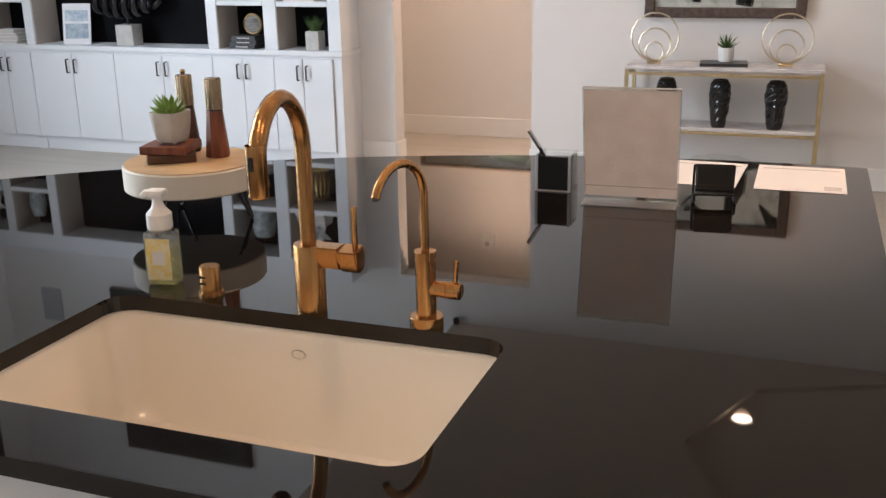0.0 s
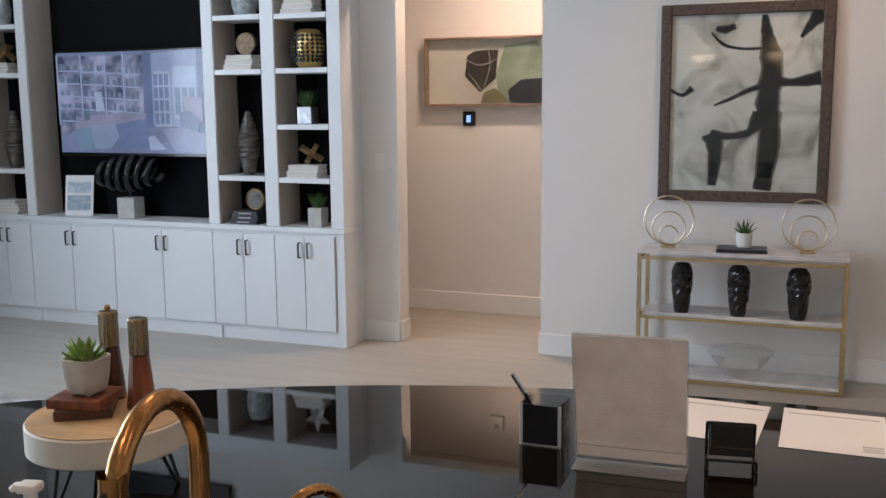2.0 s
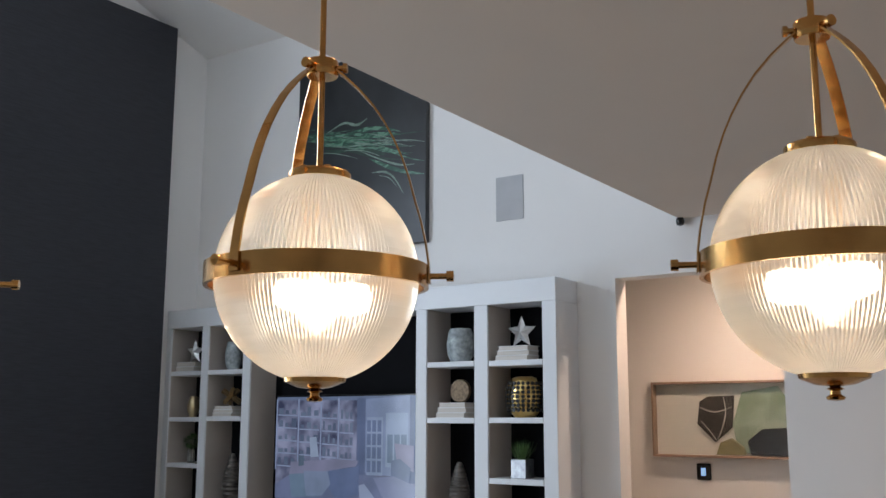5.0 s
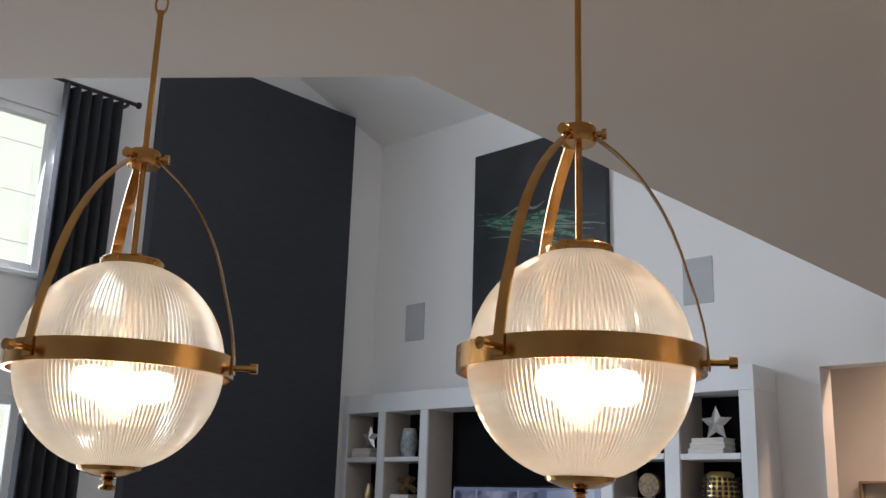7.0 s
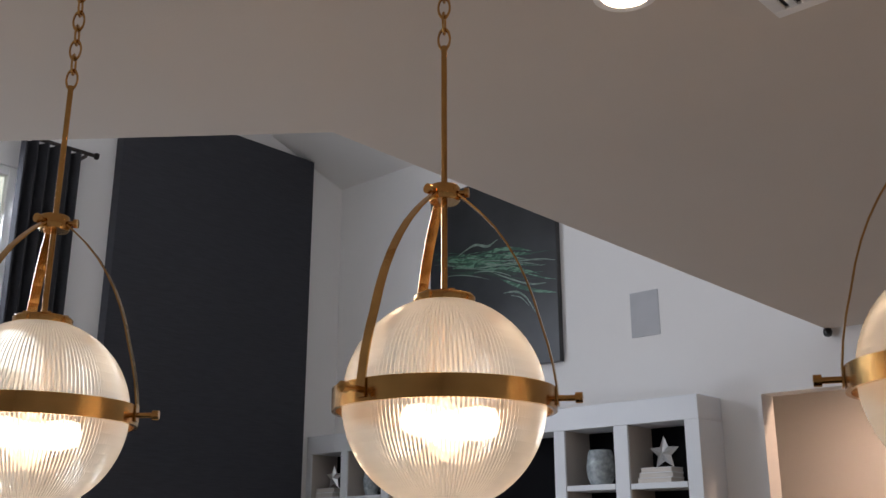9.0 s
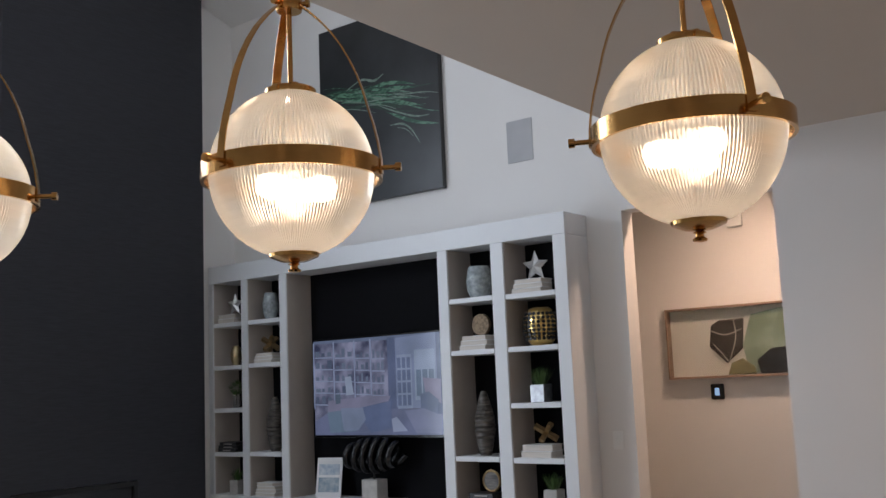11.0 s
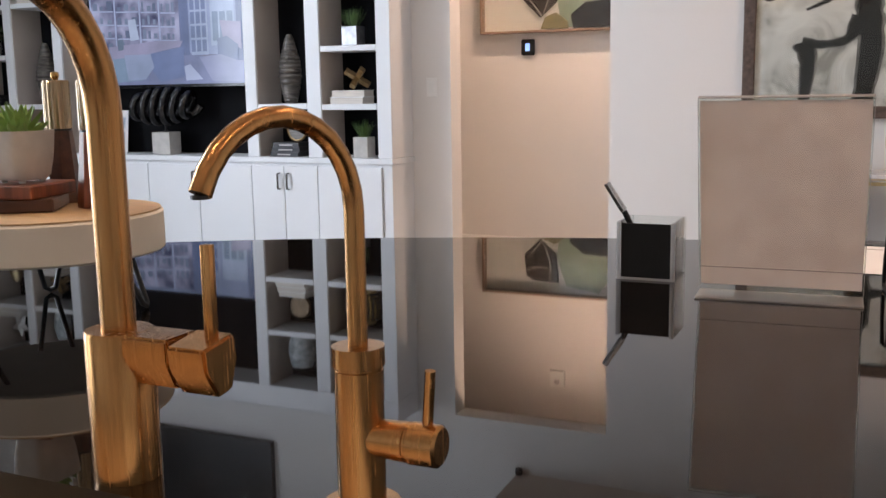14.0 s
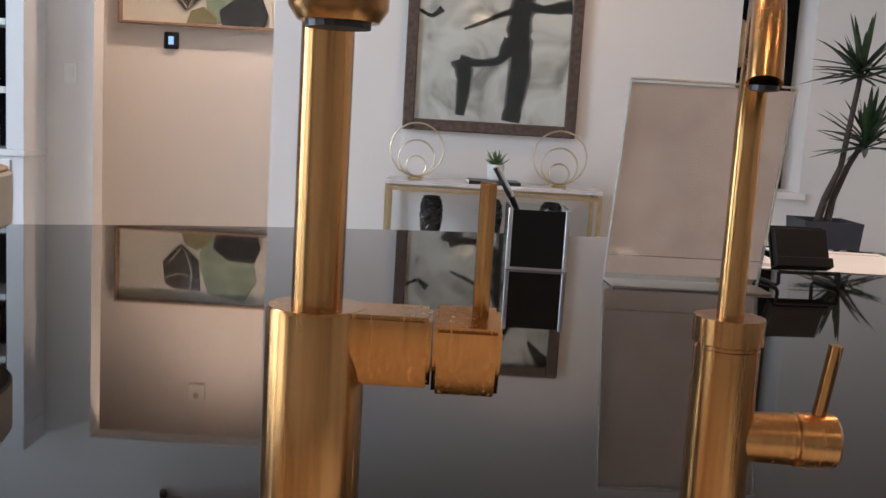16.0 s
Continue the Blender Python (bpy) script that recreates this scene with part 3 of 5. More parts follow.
# ---- tray stand and what stands on it ----
tray = thing("tray_stand", "round pale wood riser with cream rim on black hairpin legs", "riser", -0.952, 1.52, 0.914)
tray.scale = (0.905, 0.905, 1.0)
part("rim", lathe([(0.0, 0.080), (0.161, 0.080), (0.164, 0.083), (0.164, 0.131), (0.161, 0.134), (0.0, 0.134)], 56), M_DISCSIDE, tray, smooth=True)
part("top", lathe([(0.0, 0.1345), (0.160, 0.1345), (0.160, 0.1365), (0.0, 0.1365)], 56), M_DISC, tray, "pale wood disc")
for k in range(3):
    a = radians(20 + 120 * k)
    c, s = math.cos(a), math.sin(a)
    t1 = Vector((-s, c, 0))
    o = Vector((c, s, 0))
    part("leg", tube([o * 0.10 + t1 * 0.028 + Vector((0, 0, 0.096)), o * 0.137 + t1 * 0.008 + Vector((0, 0, 0.008)), o * 0.139 + Vector((0, 0, 0.004)), o * 0.137 - t1 * 0.008 + Vector((0, 0, 0.008)), o * 0.10 - t1 * 0.028 + Vector((0, 0, 0.096))], 0.004, 8), M_BLACKMETAL, tray)
TZ = 0.914 + 0.137
for z, rz, nm in ((0, 14, M_WALNUT2), (0.0185, -8, M_WALNUT)):
    co = thing("wooden_coaster", "square dark walnut coaster stacked under a plant pot", "coaster", -0.998, 1.515, TZ + z, rz + 20, "stacked coasters")
    part("block", box(bmesh.new(), -0.052, 0.052, -0.052, 0.052, 0, 0.0183, 0.002), nm, co)


def leaf_blade(bm, base, d, length, width, lift=0.5, n=4, droop=0.0, thick=0.0):
    """One pointed leaf from a base along direction d."""
    d = Vector(d).normalized()
    side = d.cross(Vector((0, 0, 1)))
    side = side.normalized() if side.length > 1e-4 else Vector((1, 0, 0))
    rows = []
    for k in range(n + 1):
        t = k / n
        p = Vector(base) + d * length * t + Vector((0, 0, -droop * length * t * t))
        w = width * (1 - t) ** 0.6 * (0.55 + 0.9 * min(t * 3, 1)) * 0.6
        rows.append((bm.verts.new(p - side * w), bm.verts.new(p + side * w + Vector((0, 0, 0))), bm.verts.new(p + Vector((0, 0, -w * 0.5 - thick)))))
    for a, b in zip(rows, rows[1:]):
        bm.faces.new((a[0], a[2], b[2], b[0]))
        bm.faces.new((a[2], a[1], b[1], b[2]))
        bm.faces.new((a[1], a[0], b[0], b[1]))


def rosette(parent, material, z, rows, seed=1):
    rnd = random.Random(seed)
    for count, up, length, width in rows:
        off = rnd.random() * 6
        for k in range(count):
            a = off + 2 * math.pi * k / count + rnd.uniform(-0.15, 0.15)
            bm = bmesh.new()
            leaf_blade(bm, (0, 0, z), (math.cos(a) * math.cos(up), math.sin(a) * math.cos(up), math.sin(up)), length * rnd.uniform(0.85, 1.1), width, thick=width * 0.25, droop=-0.15)
            part("leaf", bm, material, parent, smooth=True)


pot = thing("succulent_pot", "green succulent in a faceted cream ceramic pot", "potted plant", -0.992, 1.515, TZ + 0.0375)
pot.scale = (0.85, 0.85, 1.0)
bm = lathe([(0.0, 0.004), (0.030, 0.004), (0.036, 0.010), (0.041, 0.035), (0.0445, 0.070), (0.040, 0.070), (0.0385, 0.060), (0.0, 0.058)], 40)
for q in bm.verts:
    a = math.atan2(q.co.y, q.co.x)
    k = min(1.18, (abs(math.cos(a)) ** 5 + abs(math.sin(a)) ** 5) ** -0.2)
    q.co.x *= k
    q.co.y *= k
part("pot", bm, M_CERAMIC, pot, smooth=True)
for fx, fy in ((-0.02, -0.02), (0.02, -0.02), (0.02, 0.02), (-0.02, 0.02)):
    part("foot", lathe([(0.0, 0.0), (0.005, 0.0), (0.006, 0.006), (0.0, 0.006)], 10, at=(fx, fy, 0)), M_CERAMIC, pot)
part("gravel", lathe([(0.0, 0.064), (0.02, 0.063), (0.038, 0.060), (0.038, 0.058), (0.0, 0.058)], 24), mat("pale_gravel", (0.55, 0.46, 0.33), 0.9, var=0.3, scale=120, bump=1.0, bump_scale=160), pot)
rosette(pot, M_SUCC, 0.062, [(10, 0.30, 0.046, 0.017), (9, 0.62, 0.048, 0.017), (8, 0.92, 0.046, 0.015), (6, 1.22, 0.040, 0.012)], 3)


def mill(x, y, knob):
    m = thing("pepper_mill", "tapered walnut pepper mill with bronze cylinder head" + (" and ball knob" if knob else ""), "pepper mill", x, y, TZ, 0, "salt and pepper mills")
    part("body", lathe([(0.0, 0.0), (0.027, 0.0), (0.0275, 0.004), (0.0185, 0.1034), (0.0, 0.1034)], 8), M_WALNUT if not knob else M_WALNUT2, m, smooth=True)
    part("head", lathe([(0.0, 0.106), (0.0188, 0.1065), (0.0188, 0.172), (0.0172, 0.175), (0.0, 0.175)], 36, ribs=1, depth=-0.06), M_BRONZEHEAD, m, "fluted bronze head")
    part("neck_ring", lathe([(0.0, 0.1035), (0.0178, 0.1035), (0.0178, 0.1062), (0.0, 0.1062)], 28), M_BLACKMETAL, m)
    if knob:
        part("knob", lathe([(0.0, 0.175), (0.004, 0.176), (0.006, 0.181), (0.0055, 0.186), (0.0, 0.188)], 16), M_BRASS, m, smooth=True)


mill(-0.915, 1.572, False)
mill(-1.012, 1.605, True)

# ---- sign holder, pen cube, phone stand, papers ----
sign = thing("sign_holder", "clear acrylic slant-back sign holder with a blank-backed sheet", "sign holder", -0.047, 1.947, 0.914, 3)
LEAN = Matrix.Rotation(radians(14), 4, "X")


def leaning(*rows):
    bm = boxes(*rows)
    bmesh.ops.transform(bm, verts=bm.verts, matrix=LEAN)
    return bm


part("panel", leaning((-0.108, 0.108, -0.003, -0.001, 0.002, 0.282)), M_GLASS, sign).visible_shadow = False
M_SHEET = clear("backed_sheet", (0.87, 0.815, 0.805), 0.0, 0.5, 0.98, through=0.82)
sheet_nodes = M_SHEET.node_tree
tex = sheet_nodes.nodes.new("ShaderNodeTexNoise")
tex.inputs["Scale"].default_value, tex.inputs["Detail"].default_value = 22, 5
coords = sheet_nodes.nodes.new("ShaderNodeTexCoord")
tone = sheet_nodes.nodes.new("ShaderNodeValToRGB")
tone.color_ramp.elements[0].position, tone.color_ramp.elements[1].position = 0.38, 0.66
tone.color_ramp.elements[0].color, tone.color_ramp.elements[1].color = (0.82, 0.765, 0.755, 1), (0.92, 0.87, 0.86, 1)
sheet_nodes.links.new(coords.outputs["Object"], tex.inputs["Vector"])
sheet_nodes.links.new(tex.outputs[0], tone.inputs[0])
for node in sheet_nodes.nodes:
    if node.bl_idname in ("ShaderNodeBsdfTranslucent", "ShaderNodeBsdfDiffuse"):
        sheet_nodes.links.new(tone.outputs[0], node.inputs[0])
part("sheet", leaning((-0.106, 0.106, 0.0006, 0.0012, 0.012, 0.278)), M_SHEET, sign, "greyish pink sheet seen from behind")
part("back_panel", leaning((-0.108, 0.108, 0.0025, 0.0045, 0.03, 0.282)), M_GLASS, sign).visible_shadow = False
part("foot", boxes((-0.108, 0.108, -0.060, 0.004, 0.0, 0.003), bevel=0.001), M_ACRYLICEDGE, sign)
part("edge", leaning((-0.108, 0.108, -0.0032, 0.0048, 0.2822, 0.2838)), M_ACRYLICEDGE, sign)
part("edge", leaning((-0.1086, -0.1081, -0.0032, 0.0048, 0.004, 0.2822)), M_ACRYLICEDGE, sign)
part("edge", leaning((0.1081, 0.1086, -0.0032, 0.0048, 0.004, 0.2822)), M_ACRYLICEDGE, sign)
part("fold", leaning((-0.106, 0.106, -0.0045, -0.0035, 0.040, 0.0415)), M_ACRYLICEDGE, sign)

pen = thing("pen_holder", "clear acrylic cube pen holder with black inside", "pen holder", -0.245, 2.035, 0.914, 0)
part("shell", boxes((-0.044, -0.040, -0.044, 0.044, 0, 0.088), (0.040, 0.044, -0.044, 0.044, 0, 0.088), (-0.040, 0.040, 0.040, 0.044, 0, 0.088), (-0.040, 0.040, -0.040, 0.040, 0, 0.005)), M_GLASS, pen)
part("insert", boxes((-0.0375, 0.0375, -0.043, -0.040, 0.003, 0.086)), mat("black_card", (0.004, 0.004, 0.004), 0.8), pen)
M_CUBEEDGE = clear("bright_acrylic_edge", (0.95, 0.95, 0.95), 0.9, 0.05, 0.45)
for ex in (-0.041, 0.041):
    part("edge", boxes((ex - 0.0032, ex + 0.0032, -0.0455, -0.0395, 0.0, 0.0885), bevel=0.001), M_CUBEEDGE, pen, "bright polished corner")
part("edge", boxes((-0.0445, 0.0445, -0.046, -0.0442, 0.0, 0.0035)), M_CUBEEDGE, pen, "bright polished base edge")
pn = thing("ballpoint_pen", "black and silver ballpoint pen leaning in holder", "pen", -0.245, 2.03, 0.93)
part("barrel", tube([(0.0, 0.0, 0.0), (-0.04, -0.012, 0.085)], 0.0045, 12), M_BLACKGLAZE, pn, smooth=True)
part("cap", tube([(-0.0405, -0.0122, 0.086), (-0.066, -0.02, 0.128)], [0.0056, 0.005], 12), M_SILVER, pn, "silver pen cap", True)

st = thing("card_stand", "black wire business card stand with dark cards", "card holder", 0.136, 2.01, 0.914, 8)
TIP = Matrix.Translation((0, -0.006, 0.022)) @ Matrix.Rotation(radians(-24), 4, "X")
for name, rows, lab in (("tray_back", ((-0.043, 0.043, 0.0, 0.003, 0.0, 0.066),), ""), ("tray_lip", ((-0.043, 0.043, -0.016, -0.0005, 0.0, 0.003), (-0.043, 0.043, -0.019, -0.0165, 0.0, 0.014)), ""),
                        ("card", ((-0.040, 0.040, -0.014, -0.001, 0.0035, 0.058),), "black printed card")):
    bm = boxes(*rows, bevel=0.0008)
    bmesh.ops.transform(bm, verts=bm.verts, matrix=TIP)
    part(name, bm, M_STAND, st, lab)
for x in (-0.0455, 0.0455):
    part("wire", tube([(x, -0.034, 0.022), (x, -0.036, 0.006), (x, -0.030, 0.003), (x, 0.034, 0.003), (x, 0.040, 0.008), (x, 0.036, 0.045), (x, 0.024, 0.078)], 0.0028, 8), M_STAND, st, smooth=True)
part("crossbar", tube([(-0.0455, 0.024, 0.078), (0.0455, 0.024, 0.078)], 0.0028, 8), M_STAND, st)
part("crossbar", tube([(-0.0455, -0.034, 0.022), (0.0455, -0.034, 0.022)], 0.0028, 8), M_STAND, st)
for k, (x, y, rz) in enumerate(((0.075, 2.29, -3), (0.325, 2.29, 0))):
    p = thing("paper_sheet", "printed white letter sheet lying on the counter", "paper", x, y, 0.914, rz, "papers on the island")
    part("sheet", boxes((-0.107, 0.107, -0.139, 0.139, 0.0008, 0.0014)), M_PAPER, p)
    part("print_bar", boxes((-0.095, 0.095, 0.10, 0.106, 0.0015, 0.0018)), M_GREYINK, p)
    for j in range(3):
        part("print_bar", boxes((0.055, 0.095, -0.115 + 0.014 * j, -0.108 + 0.014 * j, 0.0015, 0.0018)), M_GREYINK, p)


# ---- pendants ----
def pendant(x, y, turn):
    p = thing("pendant_lamp", "lit ribbed glass globe pendant with aged brass band", "pendant lamp", x, y, 2.06, turn, "pendants over the island")
    prof = [(0.1665 * math.sin(radians(a)), -0.175 * math.cos(radians(a))) for a in range(17, 166, 6)]
    bm = bmesh.new()
    lathe_open(bm, prof, 280, 0.02)
    g = part("globe", bm, M_GLOBE, p, "ribbed clear glass globe")
    g.visible_shadow = False
    part("band", band(0.1785, 0.186, 0.018), M_BRASS, p, smooth=True)
    part("top_cap", lathe([(0.0, 0.164), (0.052, 0.164), (0.053, 0.167), (0.053, 0.177), (0.050, 0.180), (0.0, 0.181)], 40), M_BRASS, p, smooth=True)
    for k in range(6):
        a = radians(60 * k)
        part("cap_screw", lathe([(0.0, 0.180), (0.006, 0.180), (0.006, 0.184), (0.0, 0.185)], 10, at=(0.040 * math.cos(a), 0.040 * math.sin(a), 0)), M_BRASS, p)
    part("bottom_cap", lathe([(0.0, -0.186), (0.028, -0.182), (0.050, -0.173), (0.052, -0.165), (0.0, -0.164)], 40), M_BRASS, p, smooth=True)
    part("finial", lathe([(0.0, -0.206), (0.012, -0.204), (0.014, -0.200), (0.008, -0.196), (0.007, -0.191), (0.013, -0.188), (0.0, -0.182)], 20), M_BRASS, p, smooth=True)
    part("rod", tube([(0, 0, 0.17), (0, 0, 0.655)], 0.0055, 12), M_BRASS, p, smooth=True)
    part("hub", lathe([(0.0, 0.350), (0.026, 0.350), (0.028, 0.353), (0.028, 0.376), (0.026, 0.379), (0.0, 0.379)], 28), M_BRASS, p, smooth=True)
    for k in range(3):
        m = Matrix.Rotation(radians(120 * k), 4, "Z")
        pts = []
        for rad, z in ((0.024, 0.362), (0.042, 0.347), (0.065, 0.325), (0.090, 0.296), (0.110, 0.266), (0.127, 0.235), (0.141, 0.203), (0.153, 0.168), (0.163, 0.130), (0.174, 0.092), (0.182, 0.055), (0.187, 0.02), (0.1885, -0.012)):
            pts.append(m @ Vector((rad, 0, z)))
        part("arm", tube(pts, 0.0, flat=(0.019, 0.003)), M_BRASS, p, smooth=False)
        q = m @ Matrix.Rotation(radians(90), 4, "Y")
        part("screw", lathe([(0.0, 0.186), (0.005, 0.186), (0.005, 0.216), (0.009, 0.2165), (0.009, 0.228), (0.0, 0.229)], 14, m=q), M_BRASS, p, smooth=True)
        part("hub_screw", lathe([(0.0, 0.026), (0.005, 0.026), (0.005, 0.036), (0.009, 0.037), (0.009, 0.044), (0.0, 0.045)], 12, m=Matrix.Translation((0, 0, 0.365)) @ q), M_BRASS, p, smooth=True)
        bq = Matrix.Translation((0, 0, -0.034)) @ q
        part("bulb", lathe([(0.0, 0.002), (0.016, 0.006), (0.022, 0.035), (0.026, 0.066), (0.021, 0.088), (0.0, 0.096)], 16, m=bq), M_BULB, p, "glowing bulb", True)
    for k in range(8):
        z = 0.66 + 0.033 * k
        part("chain_link", torus(0.011, 0.0022, 18, 6, Matrix.Translation((0, 0, z + 0.010)) @ Matrix.Rotation(radians(90 * (k % 2)), 4, "Z") @ Matrix.Rotation(radians(90), 4, "X") @ Matrix.Diagonal((1, 1.9, 1, 1))), M_BRASS, p)
    part("canopy", lathe([(0.0, 0.915), (0.055, 0.918), (0.06, 0.925), (0.06, 0.949), (0.0, 0.949)], 36), M_BRASS, p, smooth=True)
    return p


def lathe_open(bm, prof, seg, depth):
    rings = []
    for r, z in prof:
        rings.append([bm.verts.new((r * (1 + depth * (k % 2)) * math.cos(2 * math.pi * k / seg), r * (1 + depth * (k % 2)) * math.sin(2 * math.pi * k / seg), z)) for k in range(seg)])
    for a, b in zip(rings, rings[1:]):
        for k in range(seg):
            bm.faces.new((a[k], a[(k + 1) % seg], b[(k + 1) % seg], b[k]))


def band(r0, r1, h, seg=72):
    bm = bmesh.new()
    rows = [[bm.verts.new((r * math.cos(2 * math.pi * k / seg), r * math.sin(2 * math.pi * k / seg), z)) for k in range(seg)] for r, z in ((r0, -h), (r1, -h), (r1, h), (r0, h))]
    for i in range(4):
        a, b = rows[i], rows[(i + 1) % 4]
        for k in range(seg):
            bm.faces.new((a[k], a[(k + 1) % seg], b[(k + 1) % seg], b[k]))
    return bm


first = pendant(*PENDANTS[0])
for x, y, turn in PENDANTS[1:]:
    copy_thing(first, pose(x, y, 2.06, 0, 0, turn))

# fittings also go over the five added fill lamps
for x, y, dz in [(x, y, 0) for x, y in CANS_AND_FILL] + [(-1.75, 6.42, 0), (0.14, 5.2, 0.03)]:
    c = thing("recessed_and_fill_light", "lit round recessed ceiling light with white trim, known or added fill", "ceiling light", x, y, CEIL + dz, group="recessed lights")
    part("trim_ring", band(0.056, 0.074, 0.003, 40), M_TRIM, c)
    part("diffuser", lathe([(0.0, -0.012), (0.025, -0.0105), (0.045, -0.007), (0.0558, -0.002)], 36), M_CANGLOW, c)
vent = thing("ceiling_vent", "white slatted ceiling air vent", "vent", -0.47, 2.48, CEIL)
part("frame", boxes((-0.16, 0.16, -0.11, -0.08, -0.010, -0.001), (-0.16, 0.16, 0.08, 0.11, -0.010, -0.001), (-0.16, -0.13, -0.08, 0.08, -0.010, -0.001), (0.13, 0.16, -0.08, 0.08, -0.010, -0.001), bevel=0.002), M_TRIM, vent)
for k in range(9):
    part("slat", boxes((-0.118 + 0.028 * k, -0.102 + 0.028 * k, -0.08, 0.08, -0.009, -0.003)), M_TRIM, vent)
part("backing", boxes((-0.13, 0.13, -0.08, 0.08, -0.0022, -0.0012)), M_INK, vent)

# ---- built-in bookcase and base cabinets ----
YF, YB = 5.79, 6.078
STILES = [(-6.148, -6.09), (-5.735, -5.66), (-5.28, -5.20), (-3.675, -3.59), (-3.22, -3.12), (-2.73, -2.635)]
bc = thing("bookcase", "white built-in bookcase with black back panels", "bookcase")
for a, b in STILES:
    part("upright", boxes((a, b, YF, YB if a > -2.8 else YB - 0.014, 0.80, 2.54), bevel=0.002), M_CAB, bc)
part("top_rail", boxes((-6.148, -2.635, YF, YB, 2.5405, 2.685), bevel=0.003), M_CAB, bc)
part("back_panel", boxes((-6.148, -2.731, YB - 0.0135, YB, 0.80, 2.54)), M_BLACKWALL, bc, "matte black back panel")
M_TAUPE = mat("taupe_lining", (0.50, 0.44, 0.395), 0.6, var=0.04, scale=6)
for k in range(5):
    for x0, x1 in ((STILES[k][1] + 0.0003, STILES[k][1] + 0.0043), (STILES[k + 1][0] - 0.0043, STILES[k + 1][0] - 0.0003)):
        part("lining", boxes((x0, x1, YF + 0.012, YB - 0.0145, 0.8005, 2.5395)), M_TAUPE, bc, "taupe painted inner side")
SHELVES = {0: (2.20, 1.845, 1.495, 1.14), 1: (2.20, 1.85, 1.145), 3: (2.195, 1.84, 1.132), 4: (2.19, 1.842, 1.477, 1.126)}
for k, zs in SHELVES.items():
    for z in zs:
        part("shelf", boxes((STILES[k][1] + 0.0048, STILES[k + 1][0] - 0.0048, YF + 0.002, YB - 0.015, z - 0.034, z), bevel=0.002), M_CAB, bc)
top = thing("ledge", "white painted ledge over the base cabinets", "ledge")
part("slab", boxes((-6.148, -2.625, 5.772, YB, 0.765, 0.7995), bevel=0.003), M_CAB, top)
UNITS = [(-6.148, -5.73), (-5.73, -5.2475), (-5.2475, -4.485), (-4.485, -3.6425), (-3.6425, -3.15), (-3.15, -2.70)]
cabinets = []
for a, b in UNITS:
    u = thing("base_cabinet", "white flat double-door base cabinet with bronze pulls", "cabinet", (a + b) / 2, YF, 0, group="base cabinets")
    h = (b - a) / 2
    cabinets.append(u)
    part("body", boxes((-h + 0.0015, h - 0.0015, 0.0, YB - YF - 0.001, 0.085, 0.764)), M_CAB, u)
    part("toe_kick", boxes((-h + 0.0003, h - 0.0003, 0.006, 0.030, 0.0, 0.0848)), M_CAB, u)
    for s in (-1, 1):
        x0, x1 = sorted((s * 0.0025, s * (h - 0.0025)))
        d = part("door", boxes((x0, x1, -0.020, -0.001, 0.105, 0.745), bevel=0.002), M_CAB, u)
        hx = s * 0.034
        part("handle", tube([(hx, -0.020, 0.600), (hx, -0.044, 0.602), (hx, -0.046, 0.608), (hx, -0.046, 0.692), (hx, -0.044, 0.698), (hx, -0.020, 0.700)], 0.0, flat=(0.010, 0.007)), M_DARKMETAL, d, "dark bronze bar pull")
for k, x in ((0, -6.12), (1, -5.262), (3, -3.657)):
    ux_ = (UNITS[k][0] + UNITS[k][1]) / 2
    part("foot", boxes((x - 0.02 - ux_, x + 0.055 - ux_, -0.012, 0.0055, 0.0, 0.0845), bevel=0.002), M_CAB, cabinets[k])
ep = thing("end_panel", "white end panel of the built-in cabinets", "panel")
part("panel", boxes((-2.699, -2.635, YF - 0.004, YB, 0.0, 0.764), bevel=0.002), M_CAB, ep)

# television
tv = thing("television", "black flat television showing a pale bedroom picture", "television", -4.38, 5.90, 1.247)
part("case", boxes((-0.645, 0.645, 0.0, 0.065, 0.0, 0.755), bevel=0.004), M_BLACKGLAZE, tv)
part("wall_mount", boxes((-0.2, 0.2, 0.066, 0.162, 0.2, 0.55)), M_BLACKMETAL, tv)
def screen(name, lo, hi, scale=3.0, power=0.75):
    m = bpy.data.materials.new(name)
    m.use_nodes = True
    nt = m.node_tree
    b = nt.nodes["Principled BSDF"]
    tc = nt.nodes.new("ShaderNodeTexCoord")
    n = nt.nodes.new("ShaderNodeTexNoise")
    n.inputs["Scale"].default_value, n.inputs["Detail"].default_value = scale, 2
    r = nt.nodes.new("ShaderNodeValToRGB")
    r.color_ramp.elements[0].color, r.color_ramp.elements[1].color = (*lo, 1), (*hi, 1)
    r.color_ramp.elements[0].position, r.color_ramp.elements[1].position = 0.35, 0.65
    nt.links.new(tc.outputs["Object"], n.inputs["Vector"])
    nt.links.new(n.outputs[0], r.inputs[0])
    nt.links.new(r.outputs[0], b.inputs["Emission Color"])
    b.inputs["Base Color"].default_value = (0.01, 0.01, 0.01, 1)
    b.inputs["Roughness"].default_value = 0.15
    b.inputs["Emission Strength"].default_value = power
    return m


part("screen", boxes((-0.632, 0.632, -0.003, -0.0005, 0.022, 0.742)), screen("picture_room", (0.035, 0.05, 0.11), (0.26, 0.33, 0.52), 6), tv, "glowing screen")


def patch(outline, y):
    bm = bmesh.new()
    bm.faces.new([bm.verts.new((x, y, z)) for x, z in outline])
    return bm


def on_screen(*pairs):
    """Outline from shares of the screen's width and height, from the upper left."""
    return [(-0.632 + 1.264 * u, 0.742 - 0.72 * v) for u, v in pairs]


